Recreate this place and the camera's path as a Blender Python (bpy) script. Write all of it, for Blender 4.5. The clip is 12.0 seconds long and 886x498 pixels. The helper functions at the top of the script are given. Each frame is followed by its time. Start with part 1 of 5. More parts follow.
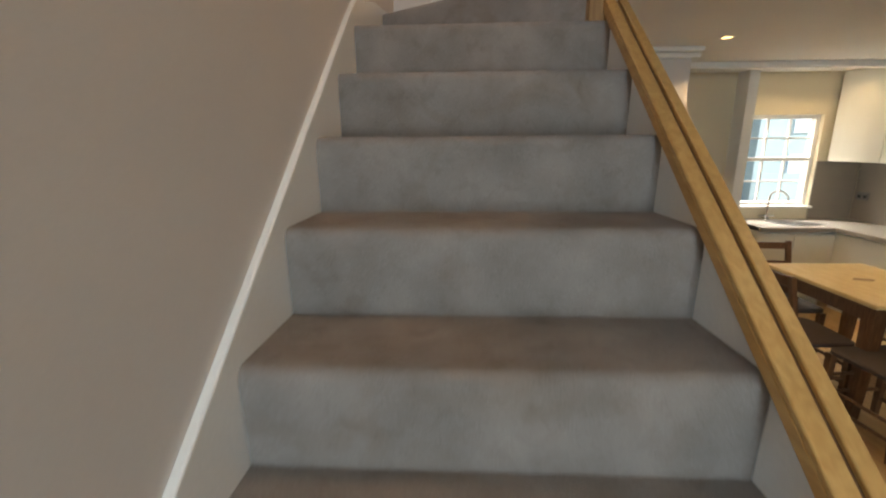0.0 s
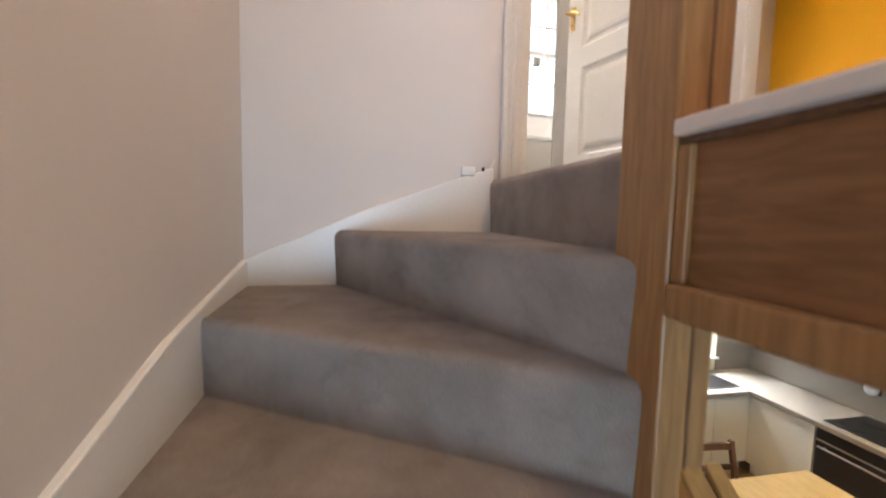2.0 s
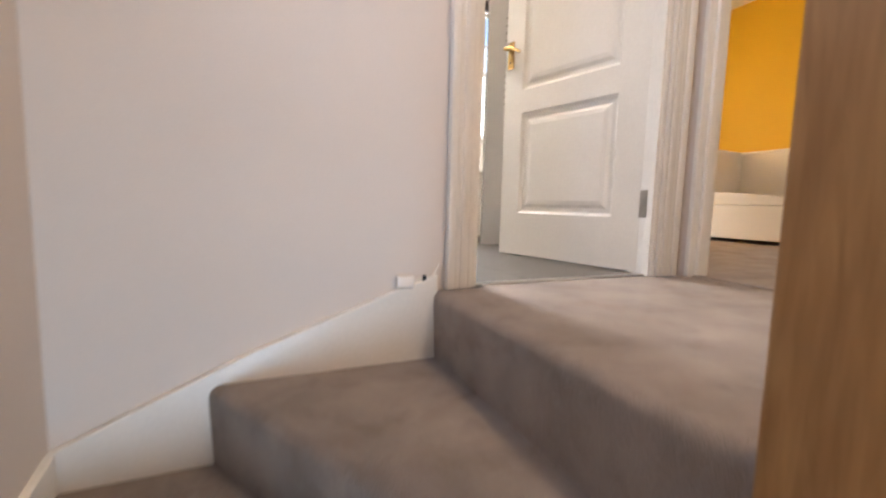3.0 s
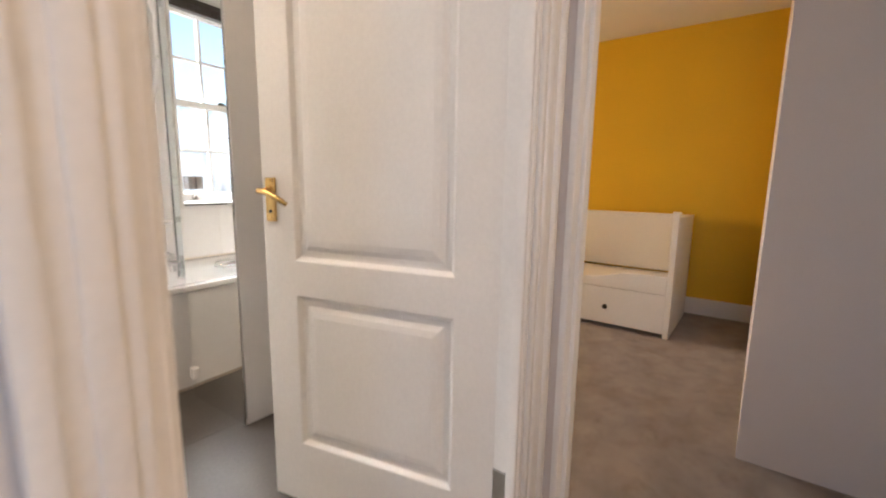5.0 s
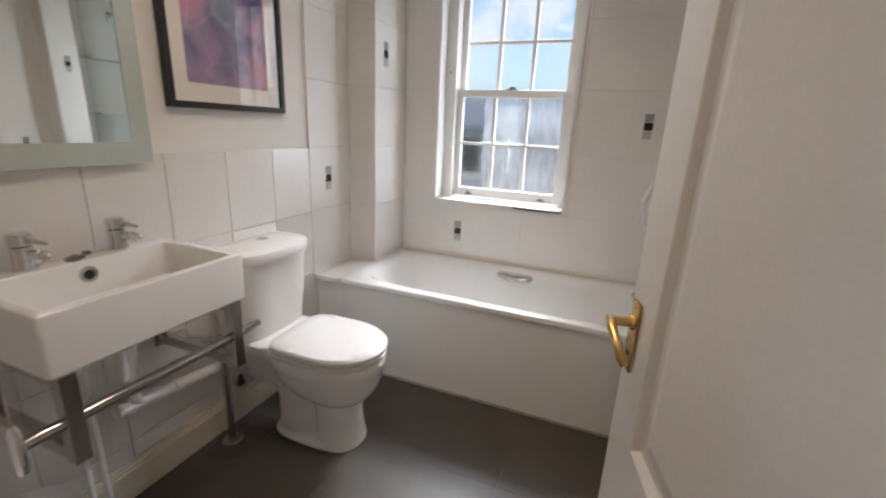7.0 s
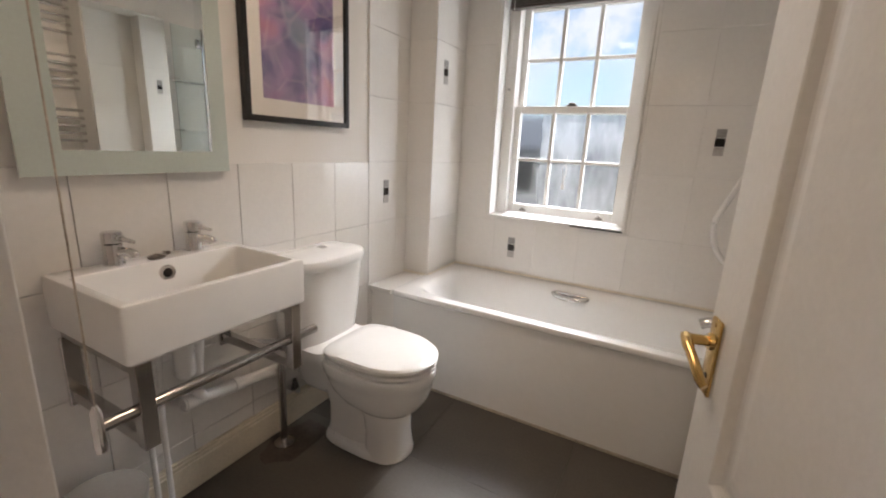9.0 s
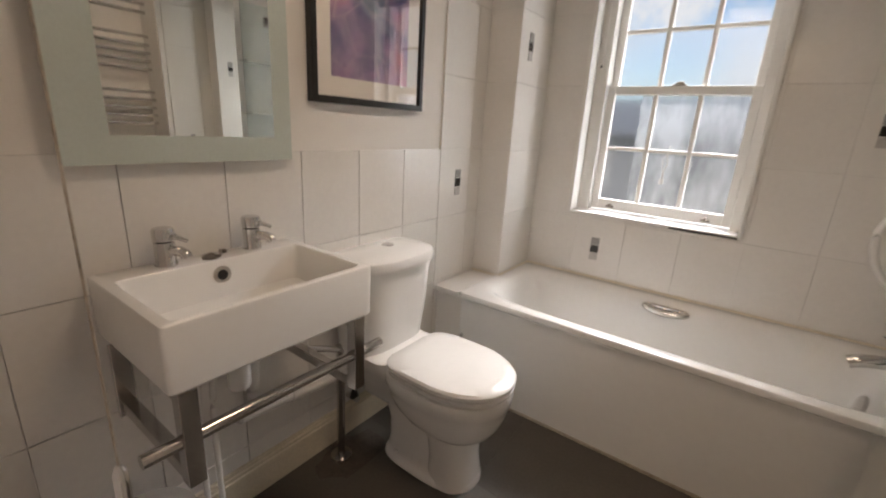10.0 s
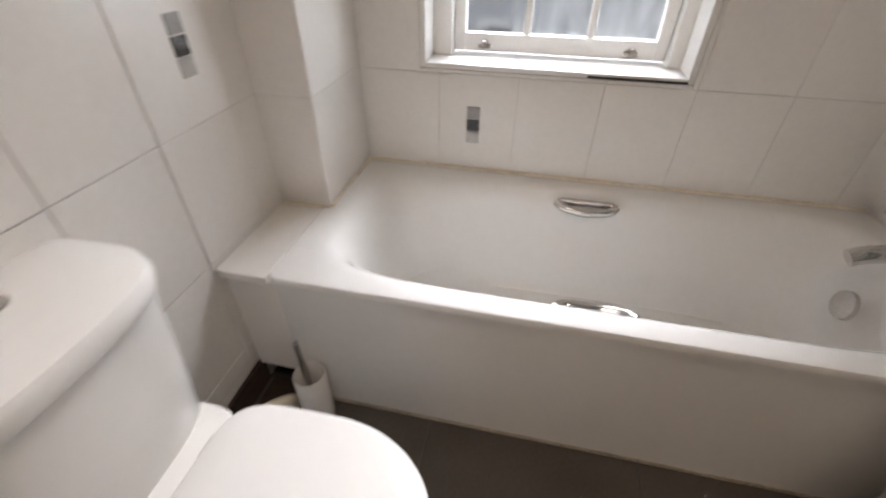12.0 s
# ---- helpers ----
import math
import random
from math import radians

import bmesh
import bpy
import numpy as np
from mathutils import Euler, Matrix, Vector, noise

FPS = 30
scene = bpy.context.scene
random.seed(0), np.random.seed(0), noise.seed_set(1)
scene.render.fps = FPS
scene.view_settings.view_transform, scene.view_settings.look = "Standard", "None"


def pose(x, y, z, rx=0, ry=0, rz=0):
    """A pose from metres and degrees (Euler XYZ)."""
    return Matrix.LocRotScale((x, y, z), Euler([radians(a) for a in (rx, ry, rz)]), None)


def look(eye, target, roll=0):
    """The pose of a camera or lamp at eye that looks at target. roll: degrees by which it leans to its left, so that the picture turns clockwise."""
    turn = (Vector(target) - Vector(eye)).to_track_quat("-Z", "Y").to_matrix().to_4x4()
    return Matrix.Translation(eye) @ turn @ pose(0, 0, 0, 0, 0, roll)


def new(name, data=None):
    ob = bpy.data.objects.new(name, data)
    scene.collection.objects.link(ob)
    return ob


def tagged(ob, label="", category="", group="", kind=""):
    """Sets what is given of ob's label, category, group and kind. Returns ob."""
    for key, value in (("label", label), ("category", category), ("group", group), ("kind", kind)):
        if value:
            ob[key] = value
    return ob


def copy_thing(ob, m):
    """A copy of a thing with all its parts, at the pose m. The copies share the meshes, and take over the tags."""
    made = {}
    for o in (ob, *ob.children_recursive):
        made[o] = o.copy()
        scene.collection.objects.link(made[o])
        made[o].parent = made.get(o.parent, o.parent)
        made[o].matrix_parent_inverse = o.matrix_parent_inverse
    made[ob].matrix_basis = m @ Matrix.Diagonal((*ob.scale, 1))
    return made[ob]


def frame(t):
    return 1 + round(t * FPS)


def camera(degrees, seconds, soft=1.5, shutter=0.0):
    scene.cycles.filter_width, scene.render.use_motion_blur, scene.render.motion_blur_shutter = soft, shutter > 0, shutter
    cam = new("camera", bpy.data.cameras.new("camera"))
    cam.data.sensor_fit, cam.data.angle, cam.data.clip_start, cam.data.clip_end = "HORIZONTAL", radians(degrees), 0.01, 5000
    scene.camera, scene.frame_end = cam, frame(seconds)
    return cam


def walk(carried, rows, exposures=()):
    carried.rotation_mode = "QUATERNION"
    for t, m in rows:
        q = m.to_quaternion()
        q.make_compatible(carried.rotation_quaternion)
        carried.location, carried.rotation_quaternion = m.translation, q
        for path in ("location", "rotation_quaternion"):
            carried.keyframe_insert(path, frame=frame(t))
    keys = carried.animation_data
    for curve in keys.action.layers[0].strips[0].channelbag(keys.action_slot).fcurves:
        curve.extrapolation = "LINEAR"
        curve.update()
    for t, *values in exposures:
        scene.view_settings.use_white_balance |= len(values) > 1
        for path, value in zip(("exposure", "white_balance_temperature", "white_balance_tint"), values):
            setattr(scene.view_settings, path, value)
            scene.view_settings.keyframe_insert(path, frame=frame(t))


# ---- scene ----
cam = camera(92.5, 12.0, soft=2.0, shutter=0.4)
PATH = [
    (0, (0.372, -1.555, -0.976), (0.278, 0.388, -1.444), -0.4),
    (0.5, (0.348, -1.303, -0.790), (0.473, 0.653, -1.193), -0.0),
    (0.8, (0.342, -1.150, -0.637), (0.603, 0.799, -1.003), 0.6),
    (1, (0.342, -1.035, -0.547), (0.607, 0.917, -0.896), 0.8),
    (1.5, (0.330, -0.764, -0.314), (0.645, 1.194, -0.573), 1.4),
    (2, (0.357, -0.501, -0.126), (0.753, 1.452, -0.292), 1.2),
    (2.5, (0.327, -0.292, 0.045), (0.872, 1.621, -0.159), 1.9),
    (3, (0.389, -0.066, 0.237), (1.189, 1.756, 0.031), 1.5),
    (3.5, (0.406, 0.118, 0.462), (1.561, 1.739, 0.266), 0.4),
    (3.7, (0.445, 0.198, 0.539), (1.749, 1.699, 0.327), 0.4),
    (5.3, (0.939, 0.685, 1.088), (2.524, 1.865, 0.78), 0.9),
    (5.5, (1.017, 0.739, 1.13), (2.404, 2.146, 0.816), 1.1),
    (5.7, (1.10, 0.830, 1.175), (2.215, 2.453, 0.826), 1.3),
    (6, (1.188, 0.920, 1.246), (1.789, 2.790, 0.871), 2.1),
    (6.3, (1.275, 0.985, 1.268), (1.365, 2.943, 0.847), 2.6),
    (6.5, (1.330, 0.993, 1.283), (1.123, 2.930, 0.830), 3.1),
    (7, (1.451, 1.005, 1.292), (0.753, 2.796, 0.739), 2.6),
    (7.1, (1.459, 1.005, 1.287), (0.717, 2.773, 0.716), 2.5),
    (9, (1.431, 1.001, 1.263), (0.511, 2.712, 0.789), 2.8),
    (9.5, (1.383, 1.028, 1.283), (0.354, 2.686, 0.844), 2.9),
    (10, (1.224, 1.157, 1.265), (0.105, 2.718, 0.71), 3.3),
    (10.5, (1.139, 1.288, 1.252), (0.039, 2.788, 0.518), 3.3),
    (11, (1.091, 1.507, 1.222), (0.14, 2.984, 0.266), 2.4),
    (11.5, (0.891, 1.768, 1.232), (0.222, 3.293, 0.123), 1.6),
    (12, (0.788, 2.063, 1.214), (0.458, 3.613, -0.007), 0.5),
]
walk(cam, [(t, look(eye, target, roll)) for t, eye, target, roll in PATH],
     exposures=[(0.0, 1.1, 7500, 10), (1.0, 1.42, 6750, 10), (2.0, 1.7, 6250, 10), (3.0, 1.66, 6300, 10), (3.7, 1.55, 6350, 10), (5.3, 1.12, 6300, 11), (5.7, 0.78, 6000, 10), (6.0, 0.4, 5900, 10),
                (6.5, 0.2, 6000, 10), (7.2, 0.17, 6150, 10), (9.0, 0.25, 6500, 11), (10.0, 0.0, 6800, 12), (10.8, -0.1, 6900, 13), (11.4, -0.05, 6700, 12), (12.0, 0.0, 6350, 12)])

# ---------------------------------------------------------------- light
world = bpy.data.worlds.new("world")
scene.world = world
world.use_nodes = True
wn = world.node_tree.nodes
sky = wn.new("ShaderNodeTexSky")
sky.sky_type, sky.sun_disc = "NISHITA", False
sky.sun_elevation, sky.sun_rotation = radians(41), radians(139)
clouds = wn.new("ShaderNodeTexNoise")
clouds.inputs["Scale"].default_value, clouds.inputs["Detail"].default_value, clouds.inputs["Roughness"].default_value = 5.0, 7, 0.55
cover = wn.new("ShaderNodeMapRange")
cover.inputs["From Min"].default_value, cover.inputs["From Max"].default_value = 0.46, 0.58
cover.inputs["To Min"].default_value, cover.inputs["To Max"].default_value = 0.03, 0.9
haze = wn.new("ShaderNodeMixRGB")
haze.inputs[2].default_value = (5.4, 5.6, 5.9, 1)
world.node_tree.links.new(clouds.outputs["Fac"], cover.inputs["Value"])
world.node_tree.links.new(cover.outputs[0], haze.inputs[0])
world.node_tree.links.new(sky.outputs[0], haze.inputs[1])
world.node_tree.links.new(haze.outputs[0], wn["Background"].inputs[0])
wn["Background"].inputs[1].default_value = 0.15
CEILING = 2.23              # upstairs ceiling height
SWY = 0.33                  # middle of the stair window, high in the side wall


def lamp(name, kind, m, power, colour, **more):
    d = bpy.data.lights.new(name, kind)
    d.energy, d.color = power, colour
    for k, v in more.items():
        if k == "size":
            d.size = v
        elif k == "size_y":
            d.shape, d.size_y = "RECTANGLE", v
        elif k == "angle":
            d.angle = v
        elif k == "radius":
            d.shadow_soft_size = v
        elif k == "spot":
            d.spot_size, d.spot_blend = v, 0.6
    ob = new(name, d)
    ob.matrix_world = m
    return ob


lamp("sun", "SUN", look((6, -7, 8), (0, 0, 0)), 4.0, (1.0, 0.93, 0.84), angle=radians(0.6))
lamp("bathroom_window_light", "AREA", look((0.9, 6.3, 3.95), (0.83, 3.4, 1.4)), 640, (0.98, 0.98, 1.0), size=2.6, size_y=1.3)
lamp("lounge_window_light", "AREA", look((0.5, -4.3, -1.1), (0.5, 0, -1.2)), 30, (0.52, 0.76, 1.0), size=0.8, size_y=1.4)
lamp("stair_window_light", "AREA", look((-0.19, SWY, 1.42), (1.0, SWY, 1.0)), 3.2, (0.64, 0.76, 1.0), size=0.36, size_y=0.86)
# bedroom: unseen warm lamp, added to light the yellow room
lamp("bedroom_warm_fill", "AREA", look((3.375, 3.50, 1.2), (3.375, 0, 0.9)), 10.0, (1.0, 0.62, 0.25), size=0.34, size_y=0.58)
lamp("kitchen_window_light", "AREA", look((3.9, 5.4, 1.3), (3.87, 3.4, -1.2)), 300, (0.92, 0.96, 1.0), size=2.0, size_y=1.6)
# two unseen lamps, added for the warm light that falls from above
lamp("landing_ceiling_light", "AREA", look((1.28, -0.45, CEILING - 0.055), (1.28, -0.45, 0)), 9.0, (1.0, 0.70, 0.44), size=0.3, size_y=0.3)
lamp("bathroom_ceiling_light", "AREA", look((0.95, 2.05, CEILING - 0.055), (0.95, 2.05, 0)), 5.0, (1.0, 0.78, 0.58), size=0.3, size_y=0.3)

# ---------------------------------------------------------------- materials
def material(name, colour, rough=0.5, metal=0.0, var=0.06, scale=6.0, fine=120.0, bump=0.0, bump_scale=300.0,
             spec=0.5, stretch=(1, 1, 1), object_random=0.0, sheen=0.0):
    m = bpy.data.materials.new(name)
    m.use_nodes = True
    nt = m.node_tree
    n, l = nt.nodes, nt.links
    b = n["Principled BSDF"]
    b.inputs["Roughness"].default_value, b.inputs["Metallic"].default_value = rough, metal
    b.inputs["Specular IOR Level"].default_value = spec
    b.inputs["Sheen Weight"].default_value = sheen
    mp = n.new("ShaderNodeMapping")
    mp.inputs["Scale"].default_value = stretch
    geo = n.new("ShaderNodeNewGeometry")
    l.new(geo.outputs["Position"], mp.inputs["Vector"])
    big, small = n.new("ShaderNodeTexNoise"), n.new("ShaderNodeTexNoise")
    big.inputs["Scale"].default_value, small.inputs["Scale"].default_value = scale, fine
    big.inputs["Detail"].default_value = 4
    for x in (big, small):
        l.new(mp.outputs[0], x.inputs["Vector"])
    mix = n.new("ShaderNodeMath")
    mix.operation = "ADD"
    l.new(big.outputs["Fac"], mix.inputs[0])
    l.new(small.outputs["Fac"], mix.inputs[1])
    last = mix.outputs[0]
    if object_random:
        info = n.new("ShaderNodeObjectInfo")
        r = n.new("ShaderNodeMath")
        r.operation = "MULTIPLY_ADD"
        r.inputs[1].default_value = object_random
        l.new(info.outputs["Random"], r.inputs[0])
        l.new(last, r.inputs[2])
        last = r.outputs[0]
    ramp = n.new("ShaderNodeMapRange")
    ramp.inputs["From Min"].default_value, ramp.inputs["From Max"].default_value = 0.5, 1.5
    ramp.inputs["To Min"].default_value, ramp.inputs["To Max"].default_value = 1 - var * 2, 1 + var * 2
    l.new(last, ramp.inputs["Value"])
    mul = n.new("ShaderNodeVectorMath")
    mul.operation = "SCALE"
    mul.inputs[0].default_value = colour
    l.new(ramp.outputs[0], mul.inputs["Scale"])
    l.new(mul.outputs[0], b.inputs["Base Color"])
    if bump:
        t = n.new("ShaderNodeTexNoise")
        t.inputs["Scale"].default_value, t.inputs["Detail"].default_value = bump_scale, 3
        l.new(mp.outputs[0], t.inputs["Vector"])
        bp = n.new("ShaderNodeBump")
        bp.inputs["Strength"].default_value, bp.inputs["Distance"].default_value = bump, 0.004
        l.new(t.outputs["Fac"], bp.inputs["Height"])
        l.new(bp.outputs[0], b.inputs["Normal"])
    return m


def wood(name, dark, light, along=(1, 1, 12), rough=0.4, ring=9.0):
    m = material(name, light, rough=rough)
    n, l = m.node_tree.nodes, m.node_tree.links
    b = n["Principled BSDF"]
    geo = n.new("ShaderNodeNewGeometry")
    mp = n.new("ShaderNodeMapping")
    mp.inputs["Scale"].default_value = along
    l.new(geo.outputs["Position"], mp.inputs["Vector"])
    w = n.new("ShaderNodeTexNoise")
    w.inputs["Scale"].default_value, w.inputs["Detail"].default_value, w.inputs["Distortion"].default_value = ring, 6, 0.6
    l.new(mp.outputs[0], w.inputs["Vector"])
    cr = n.new("ShaderNodeValToRGB")
    cr.color_ramp.elements[0].position, cr.color_ramp.elements[0].color = 0.32, (*dark, 1)
    cr.color_ramp.elements[1].position, cr.color_ramp.elements[1].color = 0.68, (*light, 1)
    l.new(w.outputs["Fac"], cr.inputs[0])
    l.new(cr.outputs[0], b.inputs["Base Color"])
    bp = n.new("ShaderNodeBump")
    bp.inputs["Strength"].default_value, bp.inputs["Distance"].default_value = 0.15, 0.002
    l.new(w.outputs["Fac"], bp.inputs["Height"])
    l.new(bp.outputs[0], b.inputs["Normal"])
    return m


def glass(name, rough=0.0, colour=(1, 1, 1), ior=1.2, bump=0.0):
    m = bpy.data.materials.new(name)
    m.use_nodes = True
    n, l = m.node_tree.nodes, m.node_tree.links
    b = n["Principled BSDF"]
    b.inputs["Base Color"].default_value = (*colour, 1)
    b.inputs["Transmission Weight"].default_value = 1.0
    b.inputs["Roughness"].default_value = rough
    b.inputs["IOR"].default_value = 1.45 if rough else ior
    if bump:
        t = n.new("ShaderNodeTexNoise")
        mp = n.new("ShaderNodeMapping")
        mp.inputs["Scale"].default_value = (1, 1, 0.25)
        geo = n.new("ShaderNodeNewGeometry")
        l.new(geo.outputs["Position"], mp.inputs["Vector"])
        l.new(mp.outputs[0], t.inputs["Vector"])
        t.inputs["Scale"].default_value = 45
        t.inputs["Detail"].default_value = 5
        bp = n.new("ShaderNodeBump")
        bp.inputs["Strength"].default_value, bp.inputs["Distance"].default_value = bump, 0.003
        l.new(t.outputs["Fac"], bp.inputs["Height"])
        l.new(bp.outputs[0], b.inputs["Normal"])
    return m


def filmed_glass(name, edge, colour):
    """Window glass under a milky privacy film whose torn left edge lies near x = edge."""
    m = glass(name, rough=0.12, colour=(0.80, 0.85, 0.92), bump=0.15)
    n, l = m.node_tree.nodes, m.node_tree.links
    clear = n["Principled BSDF"]
    out = n["Material Output"]
    milk = n.new("ShaderNodeBsdfPrincipled")
    milk.inputs["Base Color"].default_value = (*colour, 1)
    milk.inputs["Transmission Weight"].default_value = 0.90
    milk.inputs["Roughness"].default_value = 0.55
    geo, sep = n.new("ShaderNodeNewGeometry"), n.new("ShaderNodeSeparateXYZ")
    l.new(geo.outputs["Position"], sep.inputs[0])
    mp = n.new("ShaderNodeMapping")
    mp.inputs["Scale"].default_value = (1, 0.01, 0.9)
    l.new(geo.outputs["Position"], mp.inputs["Vector"])
    tear, streak = n.new("ShaderNodeTexNoise"), n.new("ShaderNodeTexNoise")
    tear.inputs["Scale"].default_value, tear.inputs["Detail"].default_value = 14, 6
    streak.inputs["Scale"].default_value, streak.inputs["Detail"].default_value = 5, 3
    l.new(mp.outputs[0], tear.inputs["Vector"])
    st = n.new("ShaderNodeMapping")
    st.inputs["Scale"].default_value = (1.8, 0.01, 0.7)
    l.new(geo.outputs["Position"], st.inputs["Vector"])
    l.new(st.outputs[0], streak.inputs["Vector"])
    off = n.new("ShaderNodeMath")
    off.operation, off.inputs[1].default_value = "MULTIPLY_ADD", 0.10
    l.new(tear.outputs["Fac"], off.inputs[0])
    l.new(sep.outputs["X"], off.inputs[2])
    has = n.new("ShaderNodeMapRange")
    has.inputs["From Min"].default_value, has.inputs["From Max"].default_value = edge + 0.05, edge + 0.056
    l.new(off.outputs[0], has.inputs["Value"])
    thin = n.new("ShaderNodeMapRange")
    thin.inputs["From Min"].default_value, thin.inputs["From Max"].default_value = 0.34, 0.62
    thin.inputs["To Min"].default_value, thin.inputs["To Max"].default_value = 0.62, 0.26
    l.new(streak.outputs["Fac"], thin.inputs["Value"])
    both = n.new("ShaderNodeMath")
    both.operation = "MULTIPLY"
    l.new(has.outputs[0], both.inputs[0])
    l.new(thin.outputs[0], both.inputs[1])
    mix = n.new("ShaderNodeMixShader")
    l.new(both.outputs[0], mix.inputs[0])
    l.new(clear.outputs[0], mix.inputs[1])
    l.new(milk.outputs[0], mix.inputs[2])
    l.new(mix.outputs[0], out.inputs["Surface"])
    return m


def emissive(name, colour, power):
    m = bpy.data.materials.new(name)
    m.use_nodes = True
    b = m.node_tree.nodes["Principled BSDF"]
    b.inputs["Base Color"].default_value = (*colour, 1)
    b.inputs["Emission Color"].default_value = (*colour, 1)
    b.inputs["Emission Strength"].default_value = power
    return m


CARPET = material("taupe_carpet", (0.325, 0.275, 0.245), rough=1.0, var=0.21, scale=7, fine=420, bump=0.9, bump_scale=700, spec=0.1, sheen=0.15)
def worn(m, scale, low, high, dark):
    """Adds blotchy stains of a coarser size to a material's colour."""
    n, l = m.node_tree.nodes, m.node_tree.links
    b = n["Principled BSDF"]
    old = b.inputs["Base Color"].links[0].from_socket
    geo = n.new("ShaderNodeNewGeometry")
    t = n.new("ShaderNodeTexNoise")
    t.inputs["Scale"].default_value, t.inputs["Detail"].default_value, t.inputs["Distortion"].default_value = scale, 5, 0.8
    l.new(geo.outputs["Position"], t.inputs["Vector"])
    r = n.new("ShaderNodeMapRange")
    r.inputs["From Min"].default_value, r.inputs["From Max"].default_value = low, high
    l.new(t.outputs["Fac"], r.inputs["Value"])
    mix = n.new("ShaderNodeMixRGB")
    mix.blend_type = "MULTIPLY"
    mix.inputs[2].default_value = (*dark, 1)
    l.new(r.outputs[0], mix.inputs[0])
    l.new(old, mix.inputs[1])
    l.new(mix.outputs[0], b.inputs["Base Color"])


worn(CARPET, 15.0, 0.54, 0.80, (0.78, 0.76, 0.74))
worn(CARPET, 4.0, 0.52, 0.75, (0.86, 0.80, 0.74))
PAINT = material("off_white_wall_paint", (0.67, 0.615, 0.575), rough=0.75, var=0.02, scale=3, fine=260, bump=0.12, bump_scale=240)
BATHPAINT = material("white_bathroom_paint", (0.83, 0.80, 0.76), rough=0.6, var=0.02, scale=3, fine=220, bump=0.08, bump_scale=220)
CREAMWALL = material("cream_kitchen_paint", (0.74, 0.65, 0.48), rough=0.7, var=0.02, scale=3, fine=220, bump=0.08)
WHITE = material("white_gloss_paint", (0.80, 0.785, 0.755), rough=0.32, var=0.025, scale=5, fine=90, bump=0.06, bump_scale=160)
CEIL = material("white_ceiling_paint", (0.80, 0.78, 0.74), rough=0.85, var=0.015, scale=3, fine=200, bump=0.08)
YELLOW = material("mustard_yellow_paint", (0.74, 0.455, 0.012), rough=0.6, var=0.03, scale=3, fine=200, bump=0.08)
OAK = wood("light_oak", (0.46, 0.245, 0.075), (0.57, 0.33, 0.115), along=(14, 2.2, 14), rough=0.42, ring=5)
# darker oak copies: poor light on newel and apron is put into the colour
OAK_DIM = wood("shade_darkened_oak", (0.25, 0.125, 0.045), (0.38, 0.205, 0.078), along=(16, 16, 1.6), rough=0.42, ring=5)
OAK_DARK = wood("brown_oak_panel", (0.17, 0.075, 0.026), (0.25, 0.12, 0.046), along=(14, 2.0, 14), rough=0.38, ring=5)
PINE = wood("pale_pine", (0.66, 0.47, 0.21), (0.76, 0.58, 0.30), along=(14, 2, 14), rough=0.4, ring=4)
DARKWOOD = wood("dark_stained_wood", (0.10, 0.045, 0.02), (0.175, 0.085, 0.04), along=(14, 14, 2), rough=0.4, ring=6)
FLOORWOOD = wood("honey_floorboards", (0.40, 0.23, 0.09), (0.52, 0.33, 0.15), along=(12, 1.4, 12), rough=0.35, ring=4)
TILE = material("white_gloss_tile", (0.80, 0.775, 0.74), rough=0.21, var=0.02, scale=4, fine=60, object_random=0.35)
GROUT = material("pale_grout", (0.76, 0.73, 0.68), rough=0.9, var=0.08, scale=14)
SLATE = material("dark_grey_floor_tile", (0.085, 0.074, 0.063), rough=0.42, var=0.12, scale=5, fine=90, bump=0.12, bump_scale=90, object_random=0.3)
GROUT_DARK = material("dark_grout", (0.06, 0.052, 0.045), rough=0.9, var=0.1, scale=14)
CERAMIC = material("white_ceramic", (0.83, 0.81, 0.78), rough=0.09, var=0.008, scale=3, fine=40)
PLASTIC = material("white_plastic", (0.82, 0.80, 0.77), rough=0.25, var=0.01, scale=3, fine=40)
ACRYLIC = material("white_acrylic", (0.82, 0.81, 0.79), rough=0.13, var=0.012, scale=3, fine=40)
CREAM = material("aged_cream_paint", (0.70, 0.63, 0.50), rough=0.5, var=0.07, scale=10, fine=120)
CHROME = material("chrome", (0.70, 0.685, 0.67), rough=0.09, metal=1.0, var=0.03, scale=20)
STEEL = material("brushed_steel", (0.55, 0.53, 0.51), rough=0.28, metal=1.0, var=0.06, scale=30)
TARNISH = material("tarnished_chrome", (0.24, 0.21, 0.19), rough=0.3, metal=1.0, var=0.12, scale=60)
STANDSTEEL = material("polished_steel", (0.50, 0.475, 0.45), rough=0.13, metal=1.0, var=0.05, scale=30)
BRASS = material("polished_brass", (0.60, 0.40, 0.15), rough=0.22, metal=1.0, var=0.06, scale=30)
MIRROR = material("mirror_silver", (0.88, 0.89, 0.87), rough=0.01, metal=1.0, var=0.0)
FROST = material("frosted_glass_border", (0.56, 0.62, 0.575), rough=0.25, var=0.03, scale=5, spec=0.6)
BLACK = material("black_plastic", (0.018, 0.017, 0.017), rough=0.3, var=0.05)
SATIN = material("satin_grey_plate", (0.17, 0.16, 0.15), rough=0.45, metal=0.3, var=0.06, scale=30)
BROWNBLIND = material("dark_brown_slat", (0.075, 0.06, 0.055), rough=0.35, var=0.08)
GREYMOSAIC = material("grey_mosaic", (0.34, 0.33, 0.32), rough=0.15, var=0.08, scale=60)
LIGHTMOSAIC = material("pale_grey_mosaic", (0.50, 0.48, 0.46), rough=0.15, var=0.08, scale=60)
DARKMOSAIC = material("black_mosaic", (0.025, 0.022, 0.02), rough=0.12, var=0.1, scale=60)
